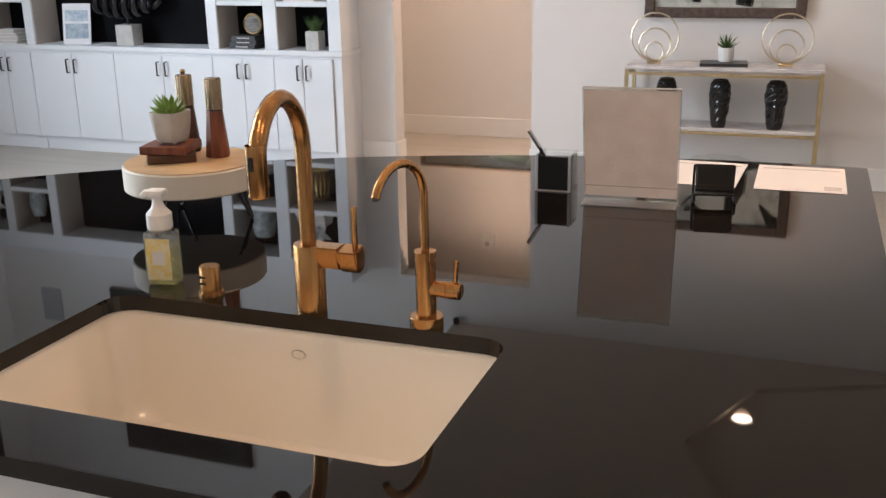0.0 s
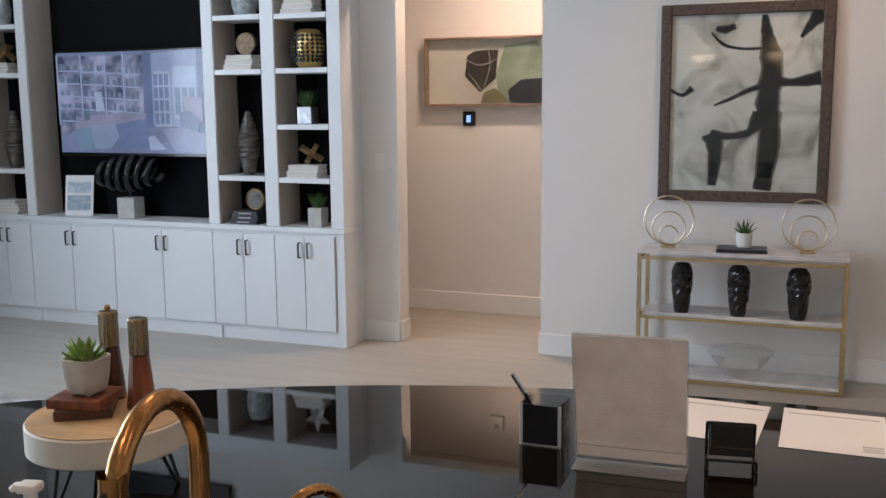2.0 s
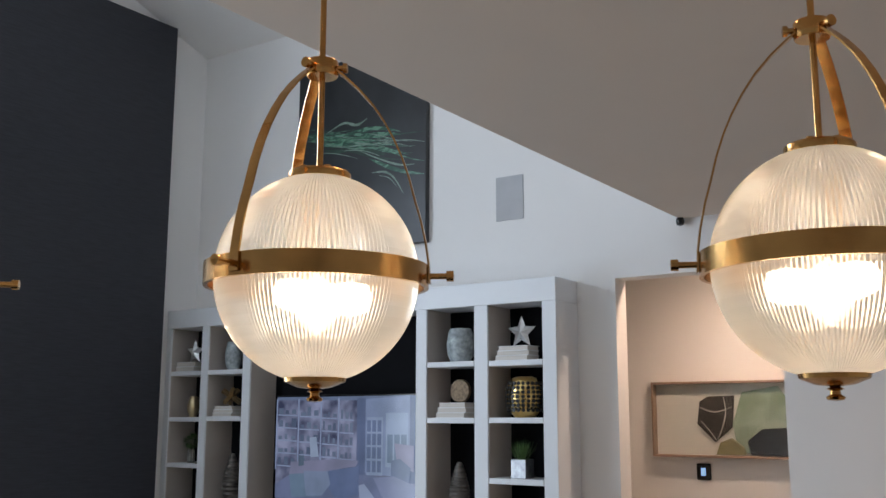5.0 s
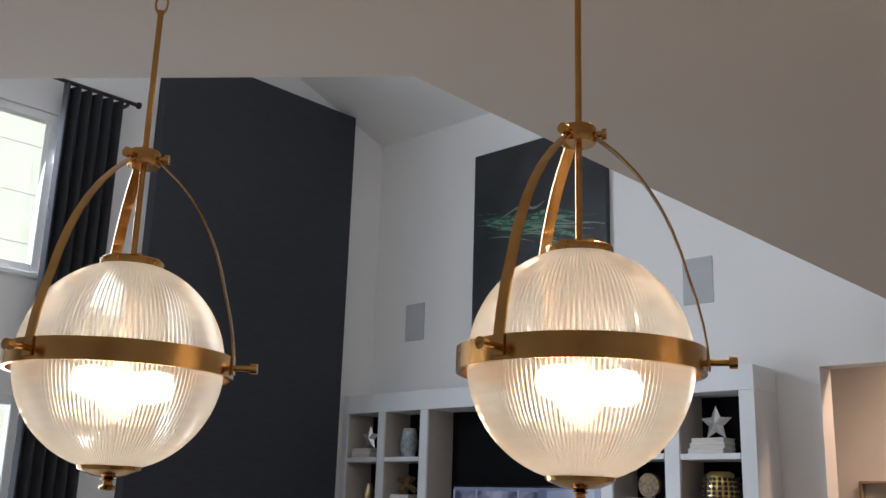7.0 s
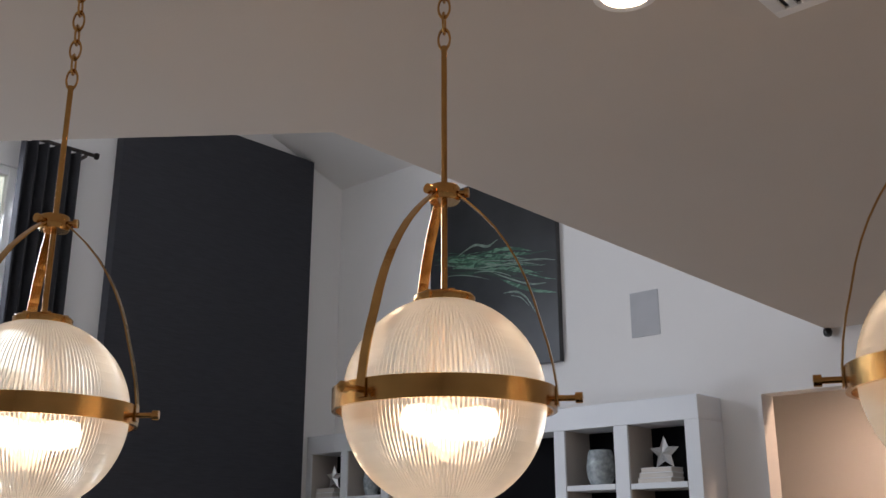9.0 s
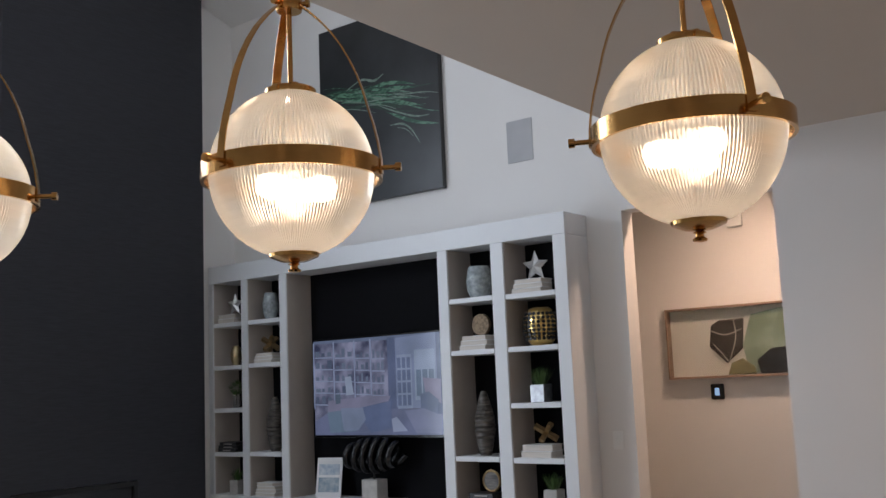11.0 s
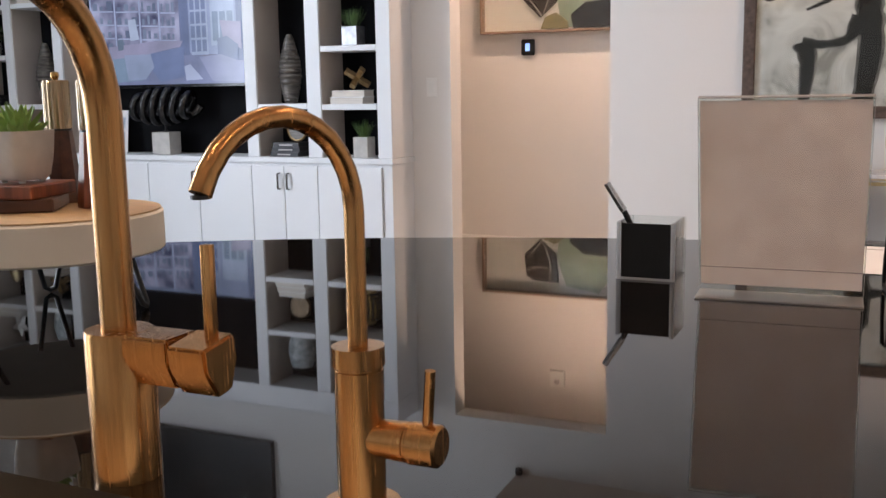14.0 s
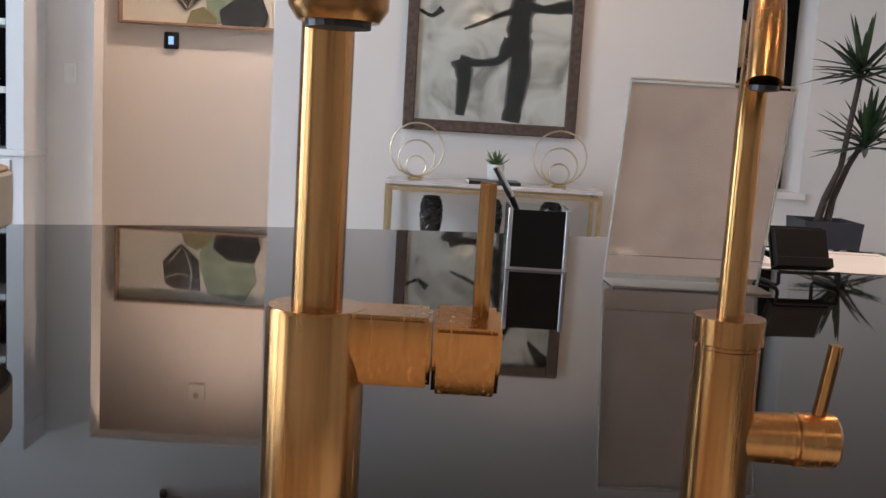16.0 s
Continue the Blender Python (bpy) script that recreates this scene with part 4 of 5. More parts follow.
def tile(u0, v0, u1, v1, sl=0.0):
    return on_screen((u0, v0), (u1, v0 + sl), (u1, v1 + sl), (u0, v1))


PATCHES = [
    (on_screen((0, 0), (1, 0), (1, 0.05), (0.62, 0.04), (0, 0.03)), (0.16, 0.20, 0.30)),
    (on_screen((0, 0.86), (0.14, 0.74), (0.62, 0.70), (1, 0.86), (1, 1), (0, 1)), (0.17, 0.18, 0.31)),
    (tile(0.60, 0.02, 0.66, 0.74), (0.085, 0.11, 0.22)),
    (on_screen((0.66, 0.03), (0.97, 0.0), (0.97, 0.76), (0.66, 0.72)), (0.30, 0.36, 0.56)),
    (tile(0.96, 0.0, 1.0, 0.80), (0.07, 0.10, 0.19)),
    (tile(0.67, 0.20, 0.78, 0.74), (0.42, 0.50, 0.72)),
    (tile(0.80, 0.16, 0.95, 0.66), (0.44, 0.54, 0.74)),
]
for c in range(3):
    for r in range(4):
        PATCHES.append((tile(0.672 + 0.036 * c, 0.23 + 0.125 * r, 0.698 + 0.036 * c, 0.335 + 0.125 * r), (0.13, 0.17, 0.31)))
for c in range(3):
    PATCHES.append((tile(0.812 + 0.046 * c, 0.36, 0.848 + 0.046 * c, 0.62), (0.14, 0.22, 0.30)))
rnd = random.Random(12)
for c, (u0, u1) in enumerate(((0.01, 0.16), (0.18, 0.33), (0.35, 0.46), (0.48, 0.58))):
    for r in range(5):
        v0 = 0.06 + 0.125 * r + 0.015 * c
        PATCHES.append((tile(u0, v0 + 0.112, u1, v0 + 0.124, 0.008), (0.45, 0.52, 0.76)))
        for j in range(3):
            w = (u1 - u0) / 3
            h = rnd.uniform(0.03, 0.09)
            g = rnd.uniform(0.06, 0.24)
            PATCHES.append((tile(u0 + w * j + 0.006, v0 + 0.11 - h, u0 + w * (j + rnd.uniform(0.5, 0.95)), v0 + 0.11), (g * 0.8, g, g * 1.35)))
    PATCHES.append((tile(u0 - 0.015, 0.02, u0 - 0.004, 0.72), (0.42, 0.48, 0.72)))
PATCHES += [
    (on_screen((0.12, 0.64), (0.46, 0.60), (0.62, 0.61), (0.60, 0.66), (0.34, 0.73), (0.11, 0.76)), (0.34, 0.29, 0.41)),
    (on_screen((0.11, 0.76), (0.34, 0.73), (0.34, 0.96), (0.13, 0.98)), (0.17, 0.27, 0.35)),
    (on_screen((0.34, 0.73), (0.62, 0.66), (0.62, 0.93), (0.46, 0.98)), (0.11, 0.15, 0.30)),
    (on_screen((0.26, 0.40), (0.31, 0.39), (0.33, 0.58), (0.27, 0.59)), (0.55, 0.64, 0.86)),
    (on_screen((0.18, 0.58), (0.22, 0.57), (0.22, 0.67), (0.18, 0.68)), (0.08, 0.12, 0.12)),
    (on_screen((0.22, 0.72), (0.40, 0.72), (0.42, 0.84), (0.36, 0.95), (0.24, 0.96)), (0.30, 0.36, 0.52)),
    (on_screen((0.86, 0.44), (0.99, 0.46), (0.99, 0.70), (0.88, 0.62)), (0.36, 0.28, 0.40)),
    (on_screen((0.84, 0.60), (0.90, 0.58), (0.97, 0.66), (0.96, 0.80), (0.84, 0.74)), (0.10, 0.14, 0.25)),
    (on_screen((0.72, 0.76), (0.86, 0.74), (1.0, 0.82), (1.0, 0.99), (0.80, 0.98)), (0.27, 0.28, 0.44)),
    (on_screen((0.62, 0.84), (0.66, 0.82), (0.74, 0.96), (0.63, 0.97)), (0.48, 0.54, 0.76)),
]
TONES = {}
for k, (outline, c) in enumerate(PATCHES):
    c = tuple(0.5 * v + 0.5 * w for v, w in zip(c, (0.14, 0.185, 0.35)))
    key = tuple(round(v, 2) for v in c)
    if key not in TONES:
        TONES[key] = screen("picture_tone", (c[0] * 0.66, c[1] * 0.82, c[2] * 0.82), (c[0] * 0.88, c[1] * 1.06, c[2] * 1.08), 5)
    part("picture_patch", patch(outline, -0.0034 - 0.00004 * k), TONES[key], tv)


# ---- things on the shelves ----
def books(x, z, n, dark=False, w=0.19, y=5.88, rz=0, th=0.026):
    for k in range(n):
        b = thing("book", ("black covered" if dark else "cream paged") + " hardback book lying in a stack", "book", x + 0.006 * ((k * 7) % 3 - 1), y, z + k * th, rz + 3 * ((k * 5) % 3 - 1), "stacked books")
        ww = w * (1 - 0.06 * k)
        part("page_block", boxes((-ww / 2 + 0.004, ww / 2 - 0.004, -0.066, 0.066, 0.003, th - 0.003)), M_BOOK if not dark else M_BOOKDARK, b)
        part("cover", boxes((-ww / 2, ww / 2, -0.07, 0.07, 0.0, 0.0028), (-ww / 2, ww / 2, -0.07, 0.07, th - 0.0028, th - 0.0002)), M_BOOKDARK if dark else M_PAPER, b)
        if dark:
            part("title_bar", boxes((-0.05, 0.05, -0.0685, -0.0665, th * 0.35, th * 0.62)), M_GREYINK, b)
    return z + n * th


def star(x, z, s, y=5.88):
    t = thing("star_ornament", "faceted silver star standing on stacked books", "ornament", x, y, z)
    bm = bmesh.new()
    pts = []
    for k in range(10):
        r = s if k % 2 == 0 else s * 0.45
        a = math.pi / 2 + math.pi * k / 5
        pts.append(bm.verts.new((r * math.cos(a), 0, s * 0.81 + r * math.sin(a))))
    f = bm.verts.new((0, -s * 0.25, s * 0.81))
    g = bm.verts.new((0, s * 0.25, s * 0.81))
    for k in range(10):
        bm.faces.new((pts[k], pts[(k + 1) % 10], f))
        bm.faces.new((pts[(k + 1) % 10], pts[k], g))
    part("star", bm, M_LEAFSILVER, t)


def jack(x, z, s, y=5.88):
    t = thing("jack_ornament", "gold knotted cube-cross ornament on books", "ornament", x, y, z)
    bm = bmesh.new()
    a = s * 0.36
    q = Matrix.Translation((0, 0, s * 0.86)) @ Matrix.Rotation(radians(35), 4, "X") @ Matrix.Rotation(radians(40), 4, "Y")
    for i in range(3):
        d = [a / 2] * 3
        d[i] = s
        r = bmesh.ops.create_cube(bm, size=1, matrix=q @ Matrix.Diagonal((d[0] * 2, d[1] * 2, d[2] * 2, 1)))
    part("cross", bm, M_COIN, t)


def vase(name, label, x, z, prof, m, y=5.885, seg=36, ribs=0, depth=0.0):
    t = thing(name, label, "vase", x, y, z)
    part("vessel", lathe(prof, seg, ribs=ribs, depth=depth), m, t, smooth=True)
    return t


def cube_plant(x, z, m, w=0.085, h=0.10, tall=0.12, y=5.88, seed=2, label="grassy green plant in a square concrete pot"):
    t = thing("shelf_plant", label, "potted plant", x, y, z)
    part("pot", boxes((-w / 2, w / 2, -w / 2, w / 2, 0, h), bevel=0.003), m, t)
    bm = bmesh.new()
    rnd = random.Random(seed)
    for k in range(90):
        a, r = rnd.random() * 6.283, rnd.uniform(0, w * 0.42)
        up = rnd.uniform(0.9, 1.5)
        leaf_blade(bm, (r * math.cos(a), r * math.sin(a), h - 0.004), (math.cos(a) * math.cos(up), math.sin(a) * math.cos(up), math.sin(up)), tall * rnd.uniform(0.6, 1.0), 0.004, n=2, droop=0.1)
    part("foliage", bm, M_LEAF, t)


tall = [(0.0, 0.0), (0.04, 0.0), (0.055, 0.06), (0.075, 0.17), (0.070, 0.26), (0.05, 0.33), (0.03, 0.40), (0.016, 0.43), (0.0, 0.43)]
ribbed = []
for (r0, z0), (r1, z1) in zip(tall[1:], tall[2:-1]):
    for j in range(3):
        t = j / 3
        ribbed += [(r0 + (r1 - r0) * t, z0 + (z1 - z0) * t), (0.9 * (r0 + (r1 - r0) * (t + 0.16)), z0 + (z1 - z0) * (t + 0.16))]
ribbed = [(0.0, 0.0)] + ribbed + [(0.016, 0.43), (0.0, 0.43)]
# cell A
star(-5.91, books(-5.94, 2.20, 2, w=0.22, th=0.036), 0.10)
vase("gold_vase", "small shiny gold egg vase on a shelf", -5.91, 1.845, [(0.0, 0.0), (0.025, 0.0), (0.045, 0.05), (0.05, 0.09), (0.03, 0.155), (0.022, 0.165), (0.0, 0.16)], M_PALEBRASS)
t = thing("shelf_topiary", "round green topiary ball in a clear glass tumbler", "potted plant", -5.91, 5.885, 1.495)
part("tumbler", lathe([(0.0, 0.0), (0.028, 0.0), (0.032, 0.10), (0.029, 0.10), (0.026, 0.004), (0.0, 0.004)], 24), M_SMOKEGLASS, t, smooth=True)
bm = bmesh.new()
rnd = random.Random(5)
for k in range(220):
    d = Vector((rnd.gauss(0, 1), rnd.gauss(0, 1), rnd.gauss(0, 1))).normalized()
    leaf_blade(bm, Vector((0, 0, 0.165)) + d * 0.035, d, 0.04, 0.006, n=2)
part("ball", bm, M_LEAF, t)
part("stalk", tube([(0, 0, 0.005), (0, 0, 0.14)], 0.004, 8), M_TRUNK, t)
books(-5.95, 1.14, 3, True, w=0.24)
cube_plant(-5.90, 0.80, M_CONCRETE, 0.10, 0.11, 0.13, seed=8)
# cell B
vase("mottled_vase", "mottled grey glass vase on the top shelf", -5.48, 2.20, [(0.0, 0.0), (0.045, 0.0), (0.06, 0.05), (0.068, 0.12), (0.055, 0.18), (0.047, 0.215), (0.043, 0.215), (0.0, 0.20)], M_GREYGLAZE)
jack(-5.48, books(-5.50, 1.85, 3, w=0.22), 0.085)
vase("ribbed_vase", "tall ribbed bronze teardrop vase on a shelf", -5.45, 1.145, ribbed, M_STRIPE)
books(-5.50, 0.80, 4, w=0.24)
# cell C
vase("mottled_vase", "wide mottled pale glass vase on the top shelf", -3.385, 2.195, [(0.0, 0.0), (0.065, 0.0), (0.085, 0.05), (0.092, 0.11), (0.08, 0.19), (0.07, 0.215), (0.066, 0.215), (0.0, 0.20)], M_GREYGLAZE)
z = books(-3.41, 1.84, 3, w=0.23, th=0.032)
t = thing("disc_ornament", "round carved bronze disc ornament on books", "ornament", -3.385, 5.885, z)
part("disc", lathe([(0.0, -0.014), (0.07, -0.014), (0.075, -0.008), (0.075, 0.008), (0.07, 0.014), (0.0, 0.014)], 36, m=Matrix.Translation((0, 0, 0.075)) @ Matrix.Rotation(radians(90), 4, "X")), M_CARVED, t, smooth=True)
vase("ribbed_vase", "tall ribbed bronze teardrop vase on a shelf", -3.395, 1.132, ribbed, M_STRIPE)
z = books(-3.41, 0.80, 3, True, w=0.22, th=0.03)
t = thing("disc_ornament", "round pierced gold disc ornament on black books", "ornament", -3.36, 5.885, z)
part("disc", torus(0.066, 0.009, 40, 8, Matrix.Translation((0, 0, 0.076)) @ Matrix.Rotation(radians(90), 4, "X")), M_COIN, t, smooth=True)
part("web", lathe([(0.0, -0.004), (0.060, -0.004), (0.060, 0.004), (0.0, 0.004)], 32, m=Matrix.Translation((0, 0, 0.076)) @ Matrix.Rotation(radians(90), 4, "X")), M_STRIPE, t)
# cell D
star(-2.925, books(-2.955, 2.19, 3, w=0.24, th=0.03), 0.105)
t = thing("pierced_vase", "shiny gold globe vase with pierced grid", "vase", -2.925, 5.91, 1.842)
part("shell", lathe([(0.0, 0.0), (0.06, 0.0), (0.09, 0.03), (0.112, 0.09), (0.118, 0.13), (0.108, 0.19), (0.085, 0.235), (0.06, 0.25), (0.055, 0.25), (0.0, 0.24)], 44), M_POLISHED, t, smooth=True)
bmh = bmesh.new()
for j in range(7):
    z = 0.045 + 0.027 * j
    r = 0.1185 * math.sqrt(max(0.05, 1 - ((z - 0.12) / 0.17) ** 2)) + 0.001
    for k in range(22):
        a = 2 * math.pi * (k + 0.5 * (j % 2) * 0) / 22
        q = Matrix.Translation((r * math.cos(a), r * math.sin(a), z)) @ Matrix.Rotation(a, 4, "Z") @ Matrix.Rotation(radians(90), 4, "Y")
        bmesh.ops.create_cone(bmh, cap_ends=True, segments=8, radius1=0.0118, radius2=0.0118, depth=0.006, matrix=q)
hol = part("hole", bmh, M_BLACKMETAL, t, "dark round piercings")
cube_plant(-2.93, 1.477, mat("hammered_silver", (0.45, 0.46, 0.47), 0.35, metal=1.0, scale=30, bump=1.0, bump_scale=45, second=(0.25, 0.25, 0.26)), 0.105, 0.115, 0.15, seed=3, label="bushy green plant in a hammered silver cube pot")
jack(-2.91, books(-2.945, 1.126, 2, w=0.24, th=0.042), 0.085)
cube_plant(-2.875, 0.80, M_CONCRETE, 0.10, 0.125, 0.14, seed=4)
# ledge under the television
t = thing("brochure_stand", "leaning brochure with blue pictures on the ledge", "brochure", -4.90, 5.90, 0.80, 14)
for nm, x0, x1, z0, z1, mm in (("board", -0.11, 0.11, 0.0, 0.30, M_PAPER), ("picture", -0.09, 0.09, 0.17, 0.25, mat("print_blue", (0.20, 0.30, 0.42), 0.4, scale=25, second=(0.55, 0.6, 0.62))), ("picture", -0.09, 0.09, 0.04, 0.15, mat("print_sand", (0.45, 0.48, 0.50), 0.4, scale=25, second=(0.15, 0.25, 0.32)))):
    y0 = 0.0 if nm == "board" else -0.003
    bm = boxes((x0, x1, y0, y0 + (0.006 if nm == "board" else 0.002), z0, z1))
    bmesh.ops.rotate(bm, verts=bm.verts, matrix=Matrix.Rotation(radians(-10), 3, "X"), cent=(0, 0, 0))
    part(nm, bm, mm, t)
t = thing("coil_sculpture", "black coiled loop sculpture on a concrete cube", "sculpture", -4.42, 5.90, 0.80)
part("plinth", boxes((-0.075, 0.075, -0.06, 0.06, 0, 0.15), bevel=0.003), M_CONCRETE, t)
part("post", tube([(0, 0, 0.15), (0, 0, 0.22)], 0.008, 10), M_BLACKMETAL, t)
pts = []
for k in range(181):
    u = k / 180
    a = 2 * math.pi * 6 * u
    rr = 0.115 * (0.55 + 0.45 * math.sin(math.pi * u))
    pts.append((-0.25 + 0.50 * u + 0.035 * math.sin(a), 0.075 * math.cos(a), 0.325 + rr * math.sin(a)))
part("coil", tube(pts, 0.026, 10), M_BLACKGLAZE, t, smooth=True)

# ---- wall things ----
for a in (-5.768, -3.225):
    s = thing("wall_speaker", "flush square in-wall speaker grille in grey", "speaker", a, 6.08, 3.135, group="wall speakers")
    part("grille", boxes((0, 0.212, -0.006, -0.0005, 0, 0.30), bevel=0.002), M_SPEAKER, s)


def picture_material(name, stops, scale, dist, second=0.0, stretch=(1, 1, 1), rough=0.35):
    m = bpy.data.materials.new(name)
    m.use_nodes = True
    nt = m.node_tree
    b = nt.nodes["Principled BSDF"]
    tc = nt.nodes.new("ShaderNodeTexCoord")
    mp = nt.nodes.new("ShaderNodeMapping")
    mp.inputs["Scale"].default_value = stretch
    n = nt.nodes.new("ShaderNodeTexNoise")
    n.inputs["Scale"].default_value, n.inputs["Detail"].default_value, n.inputs["Distortion"].default_value = scale, 6, dist
    r = nt.nodes.new("ShaderNodeValToRGB")
    els = r.color_ramp.elements
    while len(els) < len(stops):
        els.new(0.5)
    for e, (p, c) in zip(els, stops):
        e.position, e.color = p, (*c, 1)
    nt.links.new(tc.outputs["Object"], mp.inputs[0])
    nt.links.new(mp.outputs[0], n.inputs["Vector"])
    nt.links.new(n.outputs[0], r.inputs[0])
    nt.links.new(r.outputs[0], b.inputs["Base Color"])
    b.inputs["Roughness"].default_value = rough
    return m


art = thing("canvas_art", "dark canvas with marbled green streaks", "painting", -4.39, 6.05, 3.05)
part("canvas", boxes((-0.615, 0.615, -0.02, 0.028, 0, 1.485), bevel=0.003), mat("charcoal_canvas", (0.030, 0.033, 0.036), 0.35, var=0.35, scale=3, second=(0.012, 0.014, 0.015)), art)
M_PAINTING = picture_material("grey_abstract", [(0.0, (0.10, 0.10, 0.09)), (0.34, (0.32, 0.31, 0.275)), (0.45, (0.58, 0.565, 0.52)), (0.58, (0.76, 0.745, 0.70)), (1.0, (0.55, 0.54, 0.49))], 3.8, 1.2, rough=0.14)
M_STROKE = mat("black_brushwork", (0.020, 0.021, 0.020), 0.3, spec=0.2, scale=8, second=(0.006, 0.006, 0.006))
M_HALO = mat("soft_grey_edge", (0.24, 0.23, 0.21), 0.3, spec=0.3, scale=14, second=(0.04, 0.04, 0.038))
pa = thing("framed_painting", "black and grey abstract painting in umber wood frame", "painting", -0.185, 6.078, 1.025)
W, H, F = 0.475, 1.135, 0.062
part("frame", boxes((-W, -W + F, -0.045, 0, 0, H), (W - F, W, -0.045, 0, 0, H), (-W + F, W - F, -0.045, 0, 0, F), (-W + F, W - F, -0.045, 0, H - F, H), bevel=0.006), M_FRAMEWOOD, pa)
part("canvas", boxes((-W + F, W - F, -0.022, -0.004, F, H - F)), M_PAINTING, pa, "grey washed canvas")


def stroke(points, widths, mm, y=-0.0228):
    bm = bmesh.new()
    rows = []
    pts = [Vector((x, 0, z)) for x, z in points]
    dense = []
    n = len(pts)
    for i in range(n - 1):
        p0, p1, p2, p3 = pts[max(i - 1, 0)], pts[i], pts[i + 1], pts[min(i + 2, n - 1)]
        for j in range(6):
            t = j / 6
            q = 0.5 * (2 * p1 + (p2 - p0) * t + (2 * p0 - 5 * p1 + 4 * p2 - p3) * t * t + (3 * p1 - p0 - 3 * p2 + p3) * t ** 3)
            dense.append((q, widths[i] + (widths[i + 1] - widths[i]) * t))
    dense.append((pts[-1], widths[-1]))
    for i, (p, w) in enumerate(dense):
        d = (dense[min(i + 1, len(dense) - 1)][0] - dense[max(i - 1, 0)][0]).normalized()
        s = Vector((-d.z, 0, d.x)) * w / 2
        s *= 1 + 0.25 * noise.noise(Vector((i * 0.7, p.x * 9, p.z * 9)))
        rows.append((bm.verts.new((p.x - s.x, y, p.z - s.z)), bm.verts.new((p.x + s.x, y, p.z + s.z))))
    for a, b in zip(rows, rows[1:]):
        bm.faces.new((a[0], a[1], b[1], b[0]))
    return bm


def uv(u, v):
    """Place on the canvas from shares of its width and height, from the upper left."""
    return (-W + F + u * (2 * W - 2 * F), H - F - v * (H - 2 * F))


for k, (pts, ws, mm) in enumerate((
        ([(0.62, 0.01), (0.64, 0.12), (0.68, 0.3), (0.66, 0.5), (0.68, 0.7), (0.64, 0.99)], [0.02, 0.05, 0.10, 0.10, 0.09, 0.07], M_STROKE),
        ([(0.70, 0.37), (0.82, 0.385), (1.0, 0.36)], [0.05, 0.03, 0.07], M_STROKE),
        ([(0.86, 0.14), (0.94, 0.05), (1.0, 0.0)], [0.01, 0.05, 0.09], M_STROKE),
        ([(0.28, 0.68), (0.42, 0.685), (0.55, 0.66), (0.62, 0.56)], [0.05, 0.03, 0.035, 0.08], M_STROKE),
        ([(0.29, 0.67), (0.32, 0.78), (0.30, 0.97)], [0.09, 0.06, 0.035], M_STROKE),
        ([(0.30, 0.51), (0.42, 0.47), (0.55, 0.42), (0.66, 0.40)], [0.006, 0.014, 0.02, 0.035], M_STROKE),
        ([(0.27, 0.10), (0.36, 0.17), (0.50, 0.195), (0.62, 0.19)], [0.006, 0.012, 0.008, 0.01], M_STROKE),
        ([(0.30, 0.075), (0.36, 0.085), (0.43, 0.065)], [0.02, 0.035, 0.02], M_STROKE),
        ([(0.0, 0.42), (0.08, 0.45), (0.15, 0.41)], [0.01, 0.012, 0.03], M_STROKE))):
    part("brushstroke", stroke([uv(*p) for p in pts], [1.3 * w + 0.006 for w in ws], M_HALO, -0.0222 - 0.00005 * k), M_HALO, pa)
    part("brushstroke", stroke([uv(*p) for p in pts], [1.05 * w for w in ws], mm, -0.0232 - 0.0002 * k), mm, pa)
M_JADEPAINT = picture_material("green_marbling", [(0.0, (0.012, 0.03, 0.022)), (0.45, (0.02, 0.09, 0.055)), (0.6, (0.13, 0.30, 0.20)), (0.75, (0.03, 0.10, 0.06)), (1.0, (0.36, 0.46, 0.38))], 7.0, 2.0, stretch=(1, 1, 2.5))
M_MISTPAINT = mat("pale_green_paint", (0.24, 0.33, 0.27), 0.4, scale=20, second=(0.07, 0.14, 0.10))
M_DEEPGREEN = mat("deep_green_paint", (0.03, 0.075, 0.05), 0.4, scale=16, second=(0.012, 0.03, 0.022))
rnd = random.Random(31)
for k in range(46):
    u0 = rnd.uniform(-0.6, 0.2)
    u1 = min(0.605, u0 + rnd.uniform(0.25, 0.75))
    off = rnd.gauss(0, 0.045)
    wave = rnd.uniform(0, 6.28)
    pts = []
    for j in range(6):
        x = u0 + (u1 - u0) * j / 5
        mid = 0.88 - 0.17 * (x + 0.4) - 0.10 * max(0.0, x - 0.1)
        pts.append((x, mid + off * (1 + 0.8 * max(0.0, x + 0.1)) + 0.016 * math.sin(wave + 9 * x)))
    w = rnd.uniform(0.006, 0.030) if k < 26 else rnd.uniform(0.003, 0.009)
    mm = (M_DEEPGREEN, M_JADEPAINT, M_DEEPGREEN, M_JADEPAINT)[k % 4] if k < 26 else (M_MISTPAINT, M_JADEPAINT)[k % 2]
    part("brushstroke", stroke(pts, [0.002, w, 1.3 * w, w, 0.8 * w, 0.002], mm, -0.0206 - 0.00004 * k), mm, art)
for k, (pts, ws) in enumerate((
        ([(-0.32, 0.93), (-0.15, 0.985), (-0.02, 0.95), (0.08, 0.985)], [0.004, 0.018, 0.022, 0.004]),
        ([(0.02, 0.74), (0.2, 0.655), (0.38, 0.585), (0.52, 0.57)], [0.004, 0.012, 0.014, 0.004]),
        ([(0.13, 0.56), (0.25, 0.55), (0.34, 0.49), (0.42, 0.37)], [0.004, 0.018, 0.012, 0.003]),
        ([(0.20, 0.53), (0.29, 0.50), (0.36, 0.43)], [0.003, 0.008, 0.003]))):
    part("brushstroke", stroke(pts, ws, M_MISTPAINT, -0.0228 - 0.0002 * k), M_MISTPAINT, art)
